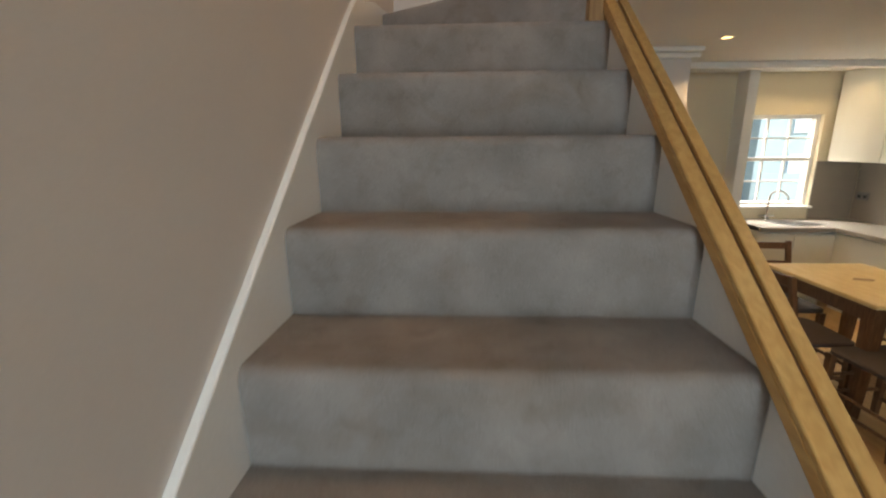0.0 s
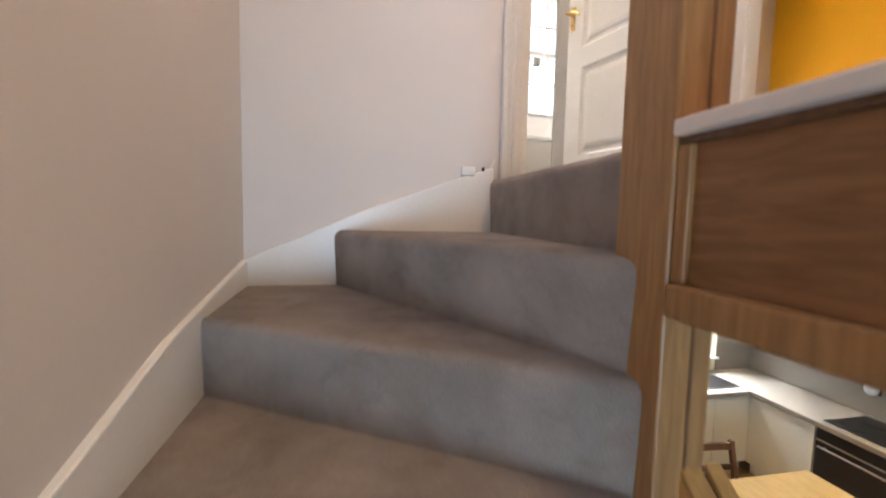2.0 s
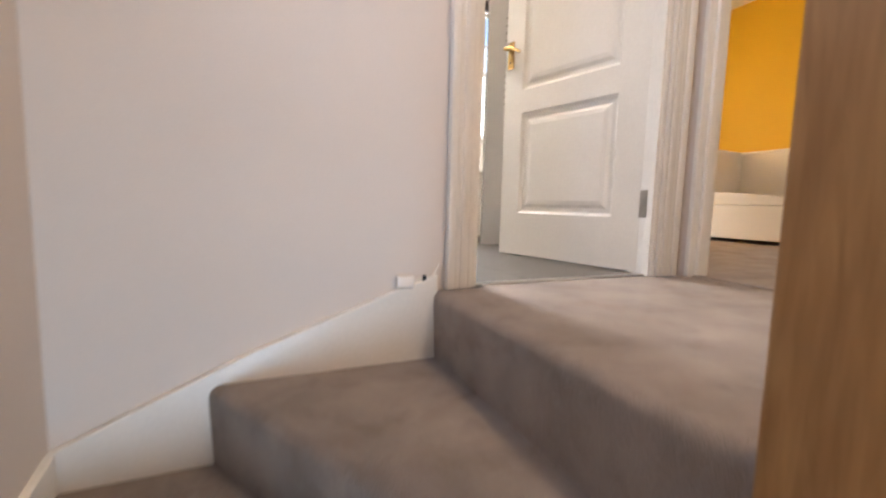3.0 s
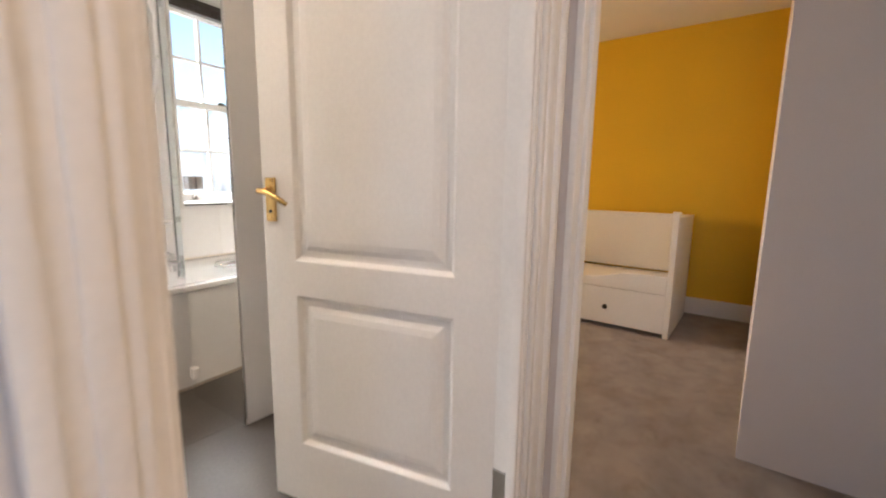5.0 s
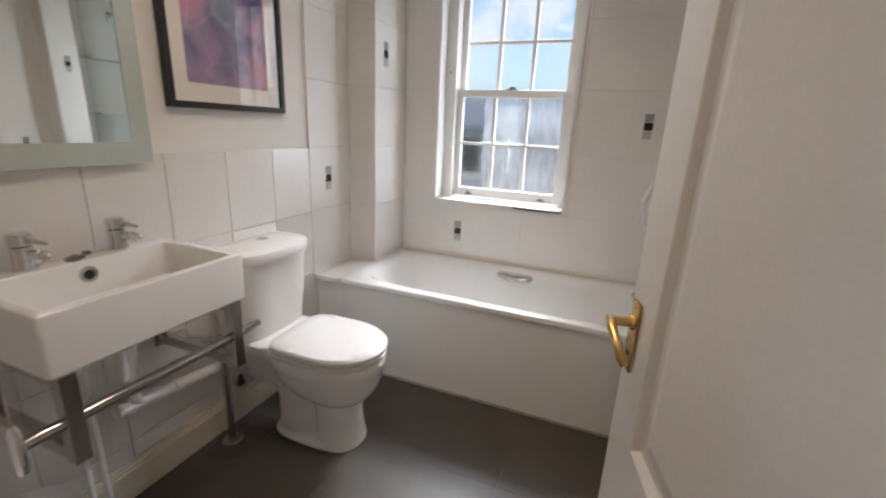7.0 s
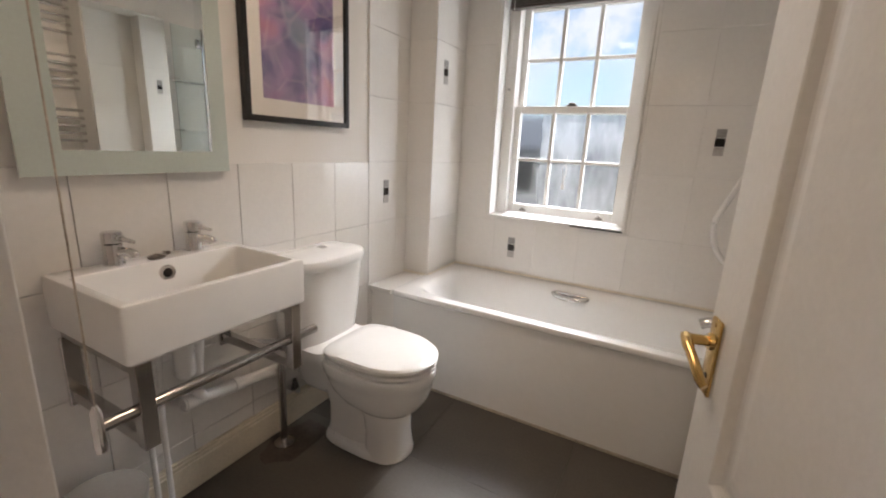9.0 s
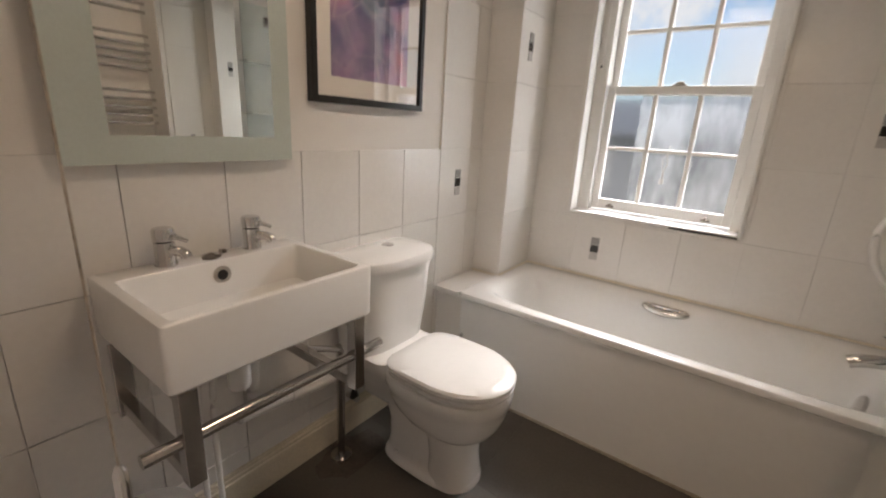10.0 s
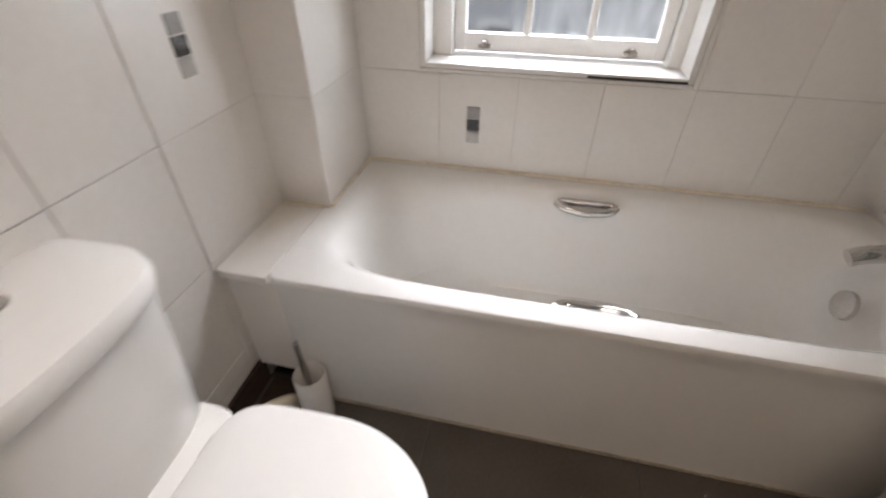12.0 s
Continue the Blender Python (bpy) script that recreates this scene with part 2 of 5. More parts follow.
BINGREY = material("grey_beige_plastic", (0.30, 0.27, 0.24), rough=0.35, var=0.04, scale=6)
GRIME = material("grubby_edge", (0.42, 0.36, 0.29), rough=0.6, var=0.25, scale=18)
SEALANT = material("yellowed_sealant", (0.76, 0.69, 0.57), rough=0.4, var=0.08, scale=30)
# dark brown of the floor stains, also the painted depth of the ledge gap
DARKBROWN = material("dark_gap_and_stain", (0.05, 0.032, 0.022), rough=0.8, var=0.3, scale=22)
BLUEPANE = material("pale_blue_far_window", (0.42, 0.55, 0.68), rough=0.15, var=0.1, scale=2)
STAIN = material("reddish_floor_stain", (0.066, 0.052, 0.042), rough=0.5, var=0.35, scale=25)
WORKTOP = material("pale_stone_worktop", (0.47, 0.43, 0.38), rough=0.2, var=0.05, scale=30, fine=200)
WORKEDGE = material("grey_stone_edge", (0.28, 0.24, 0.20), rough=0.25, var=0.06, scale=30, fine=200)
SPLASH = material("taupe_glass_splashback", (0.27, 0.235, 0.195), rough=0.08, var=0.03, scale=4)
CABINET = material("cream_gloss_door", (0.76, 0.73, 0.63), rough=0.18, var=0.012, scale=3)
SEATPAD = material("dark_seat", (0.07, 0.05, 0.04), rough=0.7, var=0.1)
CLEAR = glass("clear_glass")
FROSTED = filmed_glass("peeling_misted_window_glass", 0.665, (0.93, 0.96, 0.98))
SEMIFROST = glass("misted_window_glass", rough=0.2, colour=(0.93, 0.96, 1.0), bump=0.4)
GROUND = material("distant_ground", (0.20, 0.22, 0.15), rough=0.9, var=0.2, scale=0.6)
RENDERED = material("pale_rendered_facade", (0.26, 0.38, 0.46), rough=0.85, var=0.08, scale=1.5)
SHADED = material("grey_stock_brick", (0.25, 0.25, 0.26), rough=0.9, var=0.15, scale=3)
ROOFSLATE = material("grey_roof_slate", (0.17, 0.18, 0.20), rough=0.7, var=0.2, scale=6)
PICGLASS = glass("picture_glass", ior=1.85)
SCREEN = glass("pale_green_glass", colour=(0.86, 0.95, 0.955), ior=1.35)
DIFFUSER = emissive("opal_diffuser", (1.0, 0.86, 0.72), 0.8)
BULB = emissive("warm_downlight", (1.0, 0.66, 0.26), 2.2)


def art_material():
    m = bpy.data.materials.new("abstract_art_print")
    m.use_nodes = True
    n, l = m.node_tree.nodes, m.node_tree.links
    b = n["Principled BSDF"]
    b.inputs["Roughness"].default_value = 0.5
    geo = n.new("ShaderNodeNewGeometry")
    mp = n.new("ShaderNodeMapping")
    mp.inputs["Scale"].default_value = (1, 1, 1)
    l.new(geo.outputs["Position"], mp.inputs["Vector"])
    wash, tone, vein = n.new("ShaderNodeTexNoise"), n.new("ShaderNodeTexNoise"), n.new("ShaderNodeTexVoronoi")
    wash.inputs["Scale"].default_value, wash.inputs["Detail"].default_value, wash.inputs["Distortion"].default_value = 4.2, 5, 0.5
    tone.inputs["Scale"].default_value, tone.inputs["Detail"].default_value, tone.inputs["Distortion"].default_value = 7.0, 7, 1.0
    vein.feature = "DISTANCE_TO_EDGE"
    vein.inputs["Scale"].default_value = 8.0
    for t in (wash, tone, vein):
        l.new(mp.outputs[0], t.inputs["Vector"])
    cr = n.new("ShaderNodeValToRGB")
    e = cr.color_ramp.elements
    e[0].position, e[0].color = 0.28, (0.10, 0.20, 0.30, 1)
    e[1].position, e[1].color = 0.72, (0.62, 0.30, 0.40, 1)
    for p, c in ((0.38, (0.20, 0.25, 0.42, 1)), (0.45, (0.09, 0.09, 0.25, 1)), (0.50, (0.22, 0.15, 0.36, 1)), (0.56, (0.40, 0.20, 0.40, 1)), (0.63, (0.48, 0.17, 0.28, 1))):
        x = e.new(p)
        x.color = c
    l.new(wash.outputs["Fac"], cr.inputs[0])
    lift = n.new("ShaderNodeMapRange")
    lift.inputs["From Min"].default_value, lift.inputs["From Max"].default_value = 0.40, 0.68
    lift.inputs["To Min"].default_value, lift.inputs["To Max"].default_value = 0.0, 0.42
    l.new(tone.outputs["Fac"], lift.inputs["Value"])
    pale = n.new("ShaderNodeMixRGB")
    pale.inputs[2].default_value = (0.62, 0.46, 0.60, 1)
    l.new(lift.outputs[0], pale.inputs[0])
    l.new(cr.outputs[0], pale.inputs[1])
    line = n.new("ShaderNodeMapRange")
    line.inputs["From Min"].default_value, line.inputs["From Max"].default_value = 0.0, 0.035
    line.inputs["To Min"].default_value, line.inputs["To Max"].default_value = 0.30, 0.0
    l.new(vein.outputs["Distance"], line.inputs["Value"])
    veined = n.new("ShaderNodeMixRGB")
    veined.inputs[2].default_value = (0.80, 0.62, 0.62, 1)
    l.new(line.outputs[0], veined.inputs[0])
    l.new(pale.outputs[0], veined.inputs[1])
    l.new(veined.outputs[0], b.inputs["Base Color"])
    return m


ART = art_material()

# ---------------------------------------------------------------- mesh tools
def finish(name, bm, mat, parent=None, label="", smooth=False):
    me = bpy.data.meshes.new(name)
    bmesh.ops.recalc_face_normals(bm, faces=bm.faces)
    bm.to_mesh(me)
    bm.free()
    me.materials.append(mat)
    if smooth:
        for p in me.polygons:
            p.use_smooth = True
        me.set_sharp_from_angle(angle=radians(38))
    ob = new(name, me)
    if parent:
        ob.parent = parent
    if label:
        ob["label"] = label
    return ob


def part(name, bm, mat, parent, label="", smooth=False):
    return finish(name, bm, mat, parent, label, smooth)


def thing(name, label, category, group="", kind="", at=(0, 0, 0)):
    ob = new(name)
    ob.location = at
    return tagged(ob, label, category, group, kind)


def box(bm, x0, x1, y0, y1, z0, z1, bevel=0.0, seg=2):
    made = bmesh.ops.create_cube(bm, size=1)["verts"]
    for v in made:
        v.co = Vector(((x0 + x1) / 2 + v.co.x * (x1 - x0), (y0 + y1) / 2 + v.co.y * (y1 - y0), (z0 + z1) / 2 + v.co.z * (z1 - z0)))
    if bevel:
        edges = list({e for v in made for e in v.link_edges})
        bmesh.ops.bevel(bm, geom=edges, offset=bevel, segments=seg, profile=0.5, affect="EDGES")
    return bm


def boxes(*rows, bevel=0.0):
    bm = bmesh.new()
    for r in rows:
        box(bm, *r, bevel=bevel)
    return bm


def prism(points, z0, z1, bevel=0.0):
    bm = bmesh.new()
    low = [bm.verts.new((x, y, z0)) for x, y in points]
    high = [bm.verts.new((x, y, z1)) for x, y in points]
    n = len(points)
    bm.faces.new(low[::-1])
    bm.faces.new(high)
    for i in range(n):
        bm.faces.new((low[i], low[(i + 1) % n], high[(i + 1) % n], high[i]))
    if bevel:
        bmesh.ops.bevel(bm, geom=list(bm.edges), offset=bevel, segments=2, profile=0.5, affect="EDGES")
    return bm


def side_prism(points, axis, a0, a1, bevel=0.0):
    """A prism over a polygon in the (other, z) plane, from a0 to a1 along x or y."""
    bm = bmesh.new()
    mk = (lambda p, a: (a, p[0], p[1])) if axis == "x" else (lambda p, a: (p[0], a, p[1]))
    low = [bm.verts.new(mk(p, a0)) for p in points]
    high = [bm.verts.new(mk(p, a1)) for p in points]
    n = len(points)
    bm.faces.new(low)
    bm.faces.new(high[::-1])
    for i in range(n):
        bm.faces.new((low[i], low[(i + 1) % n], high[(i + 1) % n], high[i]))
    bmesh.ops.recalc_face_normals(bm, faces=bm.faces)
    if bevel:
        bmesh.ops.bevel(bm, geom=list(bm.edges), offset=bevel, segments=2, profile=0.5, affect="EDGES")
    return bm


def loft(rings, cap0=True, cap1=True):
    bm = bmesh.new()
    rows = [[bm.verts.new(p) for p in r] for r in rings]
    n = len(rows[0])
    for a, b in zip(rows, rows[1:]):
        for i in range(n):
            bm.faces.new((a[i], a[(i + 1) % n], b[(i + 1) % n], b[i]))
    if cap0:
        bm.faces.new(rows[0][::-1])
    if cap1:
        bm.faces.new(rows[-1])
    return bm


def oval(cx, cy, z, hx, hy, p=2.0, n=48, pf=None):
    """A superellipse ring; pf is the exponent of its +x half."""
    out = []
    for i in range(n):
        a = 2 * math.pi * i / n
        c, s = math.cos(a), math.sin(a)
        e = 2 / (pf if pf and c > 0 else p)
        out.append((cx + hx * math.copysign(abs(c) ** e, c), cy + hy * math.copysign(abs(s) ** e, s), z))
    return out


def lathe(profile, n=24, centre=(0, 0, 0)):
    return loft([[(centre[0] + r * math.cos(2 * math.pi * i / n), centre[1] + r * math.sin(2 * math.pi * i / n), centre[2] + z)
                  for i in range(n)] for r, z in profile])


def smooth_line(points, steps=8):
    pts = [Vector(p) for p in points]
    ext = [pts[0] * 2 - pts[1]] + pts + [pts[-1] * 2 - pts[-2]]
    out = []
    for i in range(1, len(ext) - 2):
        a, b, c, d = ext[i - 1:i + 3]
        for k in range(steps):
            t = k / steps
            out.append(0.5 * ((2 * b) + (c - a) * t + (2 * a - 5 * b + 4 * c - d) * t * t + (3 * b - a - 3 * c + d) * t ** 3))
    out.append(pts[-1])
    return out


def tube(points, r, n=12):
    pts = [Vector(p) for p in points]
    rings = []
    up = Vector((0, 0, 1))
    for i, p in enumerate(pts):
        d = (pts[min(i + 1, len(pts) - 1)] - pts[max(i - 1, 0)]).normalized()
        s = d.cross(up)
        if s.length < 0.05:
            s = d.cross(Vector((1, 0, 0)))
        s.normalize()
        u = s.cross(d)
        rr = r[i] if isinstance(r, (list, tuple)) else r
        rings.append([p + rr * (math.cos(2 * math.pi * k / n) * s + math.sin(2 * math.pi * k / n) * u) for k in range(n)])
    return loft(rings)


def moved(bm, m):
    bmesh.ops.transform(bm, matrix=m, verts=bm.verts)
    return bm


def merge(*bms):
    out = bmesh.new()
    for b in bms:
        me = bpy.data.meshes.new("tmp")
        b.to_mesh(me)
        b.free()
        out.from_mesh(me)
        bpy.data.meshes.remove(me)
    return out


def structure(name, bm, mat, label, category, smooth=False):
    return tagged(finish(name, bm, mat, smooth=smooth), label, category, kind="structure")


# ---------------------------------------------------------------- plan
RISE, GOING = 0.19, 0.235
LOW = -14 * RISE            # lower floor
CEIL_LOW, CEIL_UP = -0.225, 2.23
WELL = 0.86                 # right side of the flight
BACK = 1.02                 # wall at the head of the stairs
XL, XR, YW = 0.045, 1.85, 3.44   # bathroom tile faces
NEW_X0, NEW_X1, NEW_Y0, NEW_Y1 = 0.787, 0.874, 0.022, 0.146

# ---------------------------------------------------------------- large structure
structure("ground", boxes((-400, 400, 5.2, 800, -3.4, -3.2)), GROUND, "dull grey-green open ground outside the house", "ground")
structure("floor_lower", boxes((-0.2, 5.0, -4.4, 3.6, LOW - 0.1, LOW)), FLOORWOOD, "honey coloured wooden floor of the dining room", "floor")
structure("wall_stairs", boxes((-0.2, -0.017, -4.4, SWY - 0.19, LOW, CEIL_UP), (-0.2, -0.017, SWY + 0.19, 1.02, LOW, CEIL_UP), (-0.2, -0.017, SWY - 0.19, SWY + 0.19, LOW, 0.96),
                               (-0.2, -0.017, SWY - 0.19, SWY + 0.19, 1.88, CEIL_UP), (-0.2, -0.03, 1.02, 1.2, LOW, CEIL_UP)), PAINT,
          "off-white painted wall beside the stairs with a high window opening", "wall")
structure("ceiling_lower", boxes((0.9, 4.95, -4.4, 0.0, CEIL_LOW, -0.12), (-0.03, 0.9, -4.4, -2.75, CEIL_LOW, -0.12), (0.9, 4.95, 0.0, 3.6, CEIL_LOW, -0.12),
                                 (-0.03, 0.9, 1.125, 3.6, CEIL_LOW, -0.12)), CEIL, "white painted ceiling of the dining room", "ceiling")
structure("ceiling_upper", boxes((-0.2, 5.0, -2.9, 3.9, CEIL_UP, CEIL_UP + 0.1)), CEIL, "white painted ceiling upstairs", "ceiling")
structure("landing_floor", prism([(1.0, 0.02), (0.916, 0.02), (0.916, -2.75), (1.87, -2.75), (1.87, 1.05), (1.0, 1.05)], -0.118, 0.0), CARPET,
          "taupe carpeted landing floor", "floor")
structure("bedroom_floor", boxes((1.875, 4.85, -2.75, 3.5, -0.118, -0.002)), CARPET, "brown-taupe carpet of the yellow bedroom", "floor")
bath_floor = structure("bathroom_floor", boxes((0.0, 1.9, 1.055, 3.5, -0.118, -0.009)), GROUT_DARK, "dark grey tiled bathroom floor", "floor")
DX0, DX1, DH = 0.956, 1.695, 2.0     # bathroom doorway
structure("wall_landing", boxes((-0.03, DX0, BACK, 1.12, -0.8, CEIL_UP), (DX1, 1.92, BACK, 1.12, -0.118, CEIL_UP), (DX0, DX1, BACK, 1.12, DH, CEIL_UP),
                                (-0.03, 0.9, BACK, 1.12, LOW, -0.8)), PAINT,
          "off-white wall at the head of the stairs with the bathroom doorway", "wall")
YD0, YD1 = 0.14, 0.985               # bedroom doorway
structure("wall_bedroom", boxes((1.82, 1.92, YD1, BACK, -0.118, CEIL_UP), (1.82, 1.92, -2.75, YD0, -0.118, CEIL_UP), (1.82, 1.92, YD0, YD1, 2.0, CEIL_UP)), PAINT,
          "off-white landing wall with the bedroom doorway", "wall")
structure("wall_landing_end", boxes((-0.03, 4.85, -2.9, -2.75, -0.118, CEIL_UP)), PAINT, "plain off-white wall closing the landing", "wall")
structure("wall_bedroom_yellow", boxes((4.72, 4.85, -2.75, 3.5, -0.118, CEIL_UP)), YELLOW, "mustard yellow painted bedroom wall", "wall")
structure("wall_bedroom_alcove", boxes((2.68, 4.72, -2.75, 0.60, -0.002, CEIL_UP)), PAINT, "off-white boxed-out bedroom wall corner", "wall")
# out-of-view wall; its opening is added only to house the warm lamp
structure("wall_bedroom_opening", boxes((1.95, 3.2, 3.44, 3.6, -0.118, CEIL_UP), (3.55, 4.72, 3.44, 3.6, -0.118, CEIL_UP), (3.2, 3.55, 3.44, 3.6, -0.118, 0.9), (3.2, 3.55, 3.44, 3.6, 1.5, CEIL_UP)), PAINT,
          "off-white bedroom wall with an unseen opening for the fill lamp", "wall")
structure("bedroom_skirting", boxes((4.70, 4.72, 0.58, 3.44, -0.002, 0.13), bevel=0.004), WHITE, "white painted skirting board", "skirting")
structure("bedroom_threshold", boxes((1.845, 1.875, YD0, YD1, -0.02, 0.006), bevel=0.003), CARPET, "carpet joint under the bedroom door", "trim")

# bathroom shell
WX0, WX1, WZ0, WZ1 = 0.430, 1.212, 0.853, 2.10     # window reveal
wall_w = structure("wall_bathroom_window", boxes((-0.1, WX0, YW + 0.008, 3.72, -0.118, CEIL_UP), (WX1, 1.95, YW + 0.008, 3.72, -0.118, CEIL_UP),
                                      (WX0, WX1, YW + 0.008, 3.72, -0.118, WZ0), (WX0, WX1, YW + 0.008, 3.72, WZ1, CEIL_UP)), GROUT,
                   "white tiled bathroom wall around the sash window", "wall")
wall_l = structure("wall_bathroom_basin", boxes((-0.1, XL - 0.008, 1.12, YW + 0.008, -0.118, CEIL_UP)), BATHPAINT, "white half-tiled bathroom wall behind the basin", "wall")
wall_r = structure("wall_bathroom_taps", boxes((XR + 0.008, 1.95, 1.12, YW + 0.008, -0.118, CEIL_UP)), BATHPAINT, "white bathroom wall at the tap end", "wall")
pier = structure("pipe_boxing", boxes((XL - 0.008, 0.205, 3.095, YW + 0.008, 0.512, CEIL_UP)), GROUT, "white tiled pipe boxing in the bathroom corner", "wall")


def tiles(parent, place, u0, u1, v0, v1, du, dv, ou, ov, thick, gap=0.0004, hole=None):
    """Tiles on a grid with joints at ou + i*du and ov + j*dv, cut at the edges and round a hole. place(u, v, d) is a point."""
    shared = {}

    def one(a0, a1, b0, b1):
        if a1 - a0 < 0.008 or b1 - b0 < 0.008:
            return
        w, h = round(a1 - a0 - 2 * gap, 4), round(b1 - b0 - 2 * gap, 4)
        if (w, h) not in shared:
            bm = bmesh.new()
            e = 0.0006
            base = [Vector(place(x, y, 0)) for x, y in ((0, 0), (w, 0), (w, h), (0, h))]
            top = [Vector(place(x, y, thick)) for x, y in ((e, e), (w - e, e), (w - e, h - e), (e, h - e))]
            mid = [Vector(place(x, y, thick - e)) for x, y in ((0, 0), (w, 0), (w, h), (0, h))]
            o = Vector(place(0, 0, 0))
            rows = [[bm.verts.new(p - o) for p in r] for r in (base, mid, top)]
            for a, b in zip(rows, rows[1:]):
                for i in range(4):
                    bm.faces.new((a[i], a[(i + 1) % 4], b[(i + 1) % 4], b[i]))
            bm.faces.new(rows[2])
            bm.faces.new(rows[0][::-1])
            bmesh.ops.recalc_face_normals(bm, faces=bm.faces)
            me = bpy.data.meshes.new("tile")
            bm.to_mesh(me)
            bm.free()
            me.materials.append(SLATE if parent is bath_floor else TILE)
            shared[(w, h)] = me
        ob = new("tile", shared[(w, h)])
        ob.parent = parent
        ob.location = place(a0 + gap, b0 + gap, 0)

    i0, i1 = math.floor((u0 - ou) / du), math.ceil((u1 - ou) / du)
    j0, j1 = math.floor((v0 - ov) / dv), math.ceil((v1 - ov) / dv)
    for i in range(i0, i1):
        for j in range(j0, j1):
            a0, a1 = max(u0, ou + i * du), min(u1, ou + (i + 1) * du)
            b0, b1 = max(v0, ov + j * dv), min(v1, ov + (j + 1) * dv)
            if hole and a0 < hole[1] and a1 > hole[0] and b0 < hole[3] and b1 > hole[2]:
                h0, h1, k0, k1 = hole
                one(a0, min(a1, h0), b0, b1)
                one(max(a0, h1), a1, b0, b1)
                one(max(a0, h0), min(a1, h1), b0, min(b1, k0))
                one(max(a0, h0), min(a1, h1), max(b0, k1), b1)
            else:
                one(a0, a1, b0, b1)


# bathroom window: a reveal, a box frame and two sashes of six panes
window = thing("window_1", "white painted six-over-six sash window with misted panes", "window", kind="structure")
F0, F1 = 0.466, 1.198
part("window_frame", boxes((WX0, F0 + 0.03, 3.545, 3.70, WZ0, WZ1), (F1 - 0.03, WX1, 3.545, 3.70, WZ0, WZ1), (F0 + 0.03, F1 - 0.03, 3.545, 3.70, 2.07, WZ1)), WHITE, window)
part("window_sill", boxes((WX0 + 0.002, WX1 - 0.002, YW - 0.006, 3.70, WZ0 - 0.004, WZ0 + 0.012), bevel=0.003), WHITE, window)
part("reveal", boxes((WX0 - 0.012, WX0 + 0.006, YW - 0.006, 3.56, WZ0, WZ1), (WX1 - 0.006, WX1 + 0.012, YW - 0.006, 3.56, WZ0, WZ1), bevel=0.002), WHITE, window)
part("sill_gap", boxes((0.93, WX1 - 0.004, YW - 0.009, YW - 0.0075, WZ0 - 0.003, WZ0 + 0.004)), BLACK, window, "dark gap in the sill sealant")


def sash(name, y, z0, z1, bottom, top, mats):
    x0, x1, st = F0 + 0.032, F1 - 0.032, 0.036
    fr = part(name, boxes((x0, x0 + st, y, y + 0.036, z0, z1), (x1 - st, x1, y, y + 0.036, z0, z1), (x0 + st, x1 - st, y, y + 0.036, z0, z0 + bottom),
                          (x0 + st, x1 - st, y, y + 0.036, z1 - top, z1), bevel=0.003), WHITE, window)
    gx0, gx1, gz0, gz1 = x0 + st, x1 - st, z0 + bottom, z1 - top
    w, h = (gx1 - gx0) / 3, (gz1 - gz0) / 2
    for i in (1, 2):
        part("glazing_bar", boxes((gx0 + i * w - 0.011, gx0 + i * w + 0.011, y + 0.004, y + 0.032, gz0, gz1), bevel=0.003), WHITE, fr)
    for i in range(3):
        part("glazing_bar", boxes((gx0 + i * w + (0.009 if i else 0), gx0 + (i + 1) * w - (0.009 if i < 2 else 0), y + 0.004, y + 0.032, gz0 + h - 0.009, gz0 + h + 0.009), bevel=0.003), WHITE, fr)
        for j in range(2):
            p = part("pane", boxes((gx0 + i * w + 0.004, gx0 + (i + 1) * w - 0.004, y + 0.016, y + 0.02, gz0 + j * h + 0.004, gz0 + (j + 1) * h - 0.004)), mats[j], fr)
            p.visible_shadow = False


sash("upper_sash", 3.625, 1.475, 2.085, 0.035, 0.04, (SEMIFROST, CLEAR))
sash("lower_sash", 3.585, 0.873, 1.515, 0.055, 0.04, (FROSTED, FROSTED))
for x in (0.60, 1.06):
    part("sash_lift", merge(boxes((x - 0.02, x + 0.02, 3.575, 3.587, 0.885, 0.897), bevel=0.002), boxes((x - 0.008, x + 0.008, 3.562, 3.58, 0.889, 0.908), bevel=0.003)), TARNISH, window, "small tarnished metal sash lift")
part("sash_catch", merge(boxes((0.80, 0.86, 3.575, 3.6, 1.515, 1.523), bevel=0.002), boxes((0.815, 0.85, 3.58, 3.595, 1.523, 1.534), bevel=0.003)), TARNISH, window, "dark metal sash catch")
part("film_scrap", merge(tube(smooth_line([(0.842, 3.582, 1.235), (0.838, 3.58, 1.19), (0.846, 3.579, 1.15), (0.836, 3.58, 1.11), (0.832, 3.581, 1.07)], 6), 0.0035, 6),
                         tube(smooth_line([(0.838, 3.58, 1.19), (0.822, 3.578, 1.165), (0.828, 3.578, 1.12), (0.832, 3.581, 1.07)], 6), 0.0028, 6),
                         boxes((0.820, 0.842, 3.581, 3.583, 1.04, 1.07), bevel=0.0005)), PLASTIC, window, "torn strip of white film")
part("stop_screw", boxes((0.452, 0.464, 3.54, 3.55, 1.60, 1.615), bevel=0.002), BLACK, window)

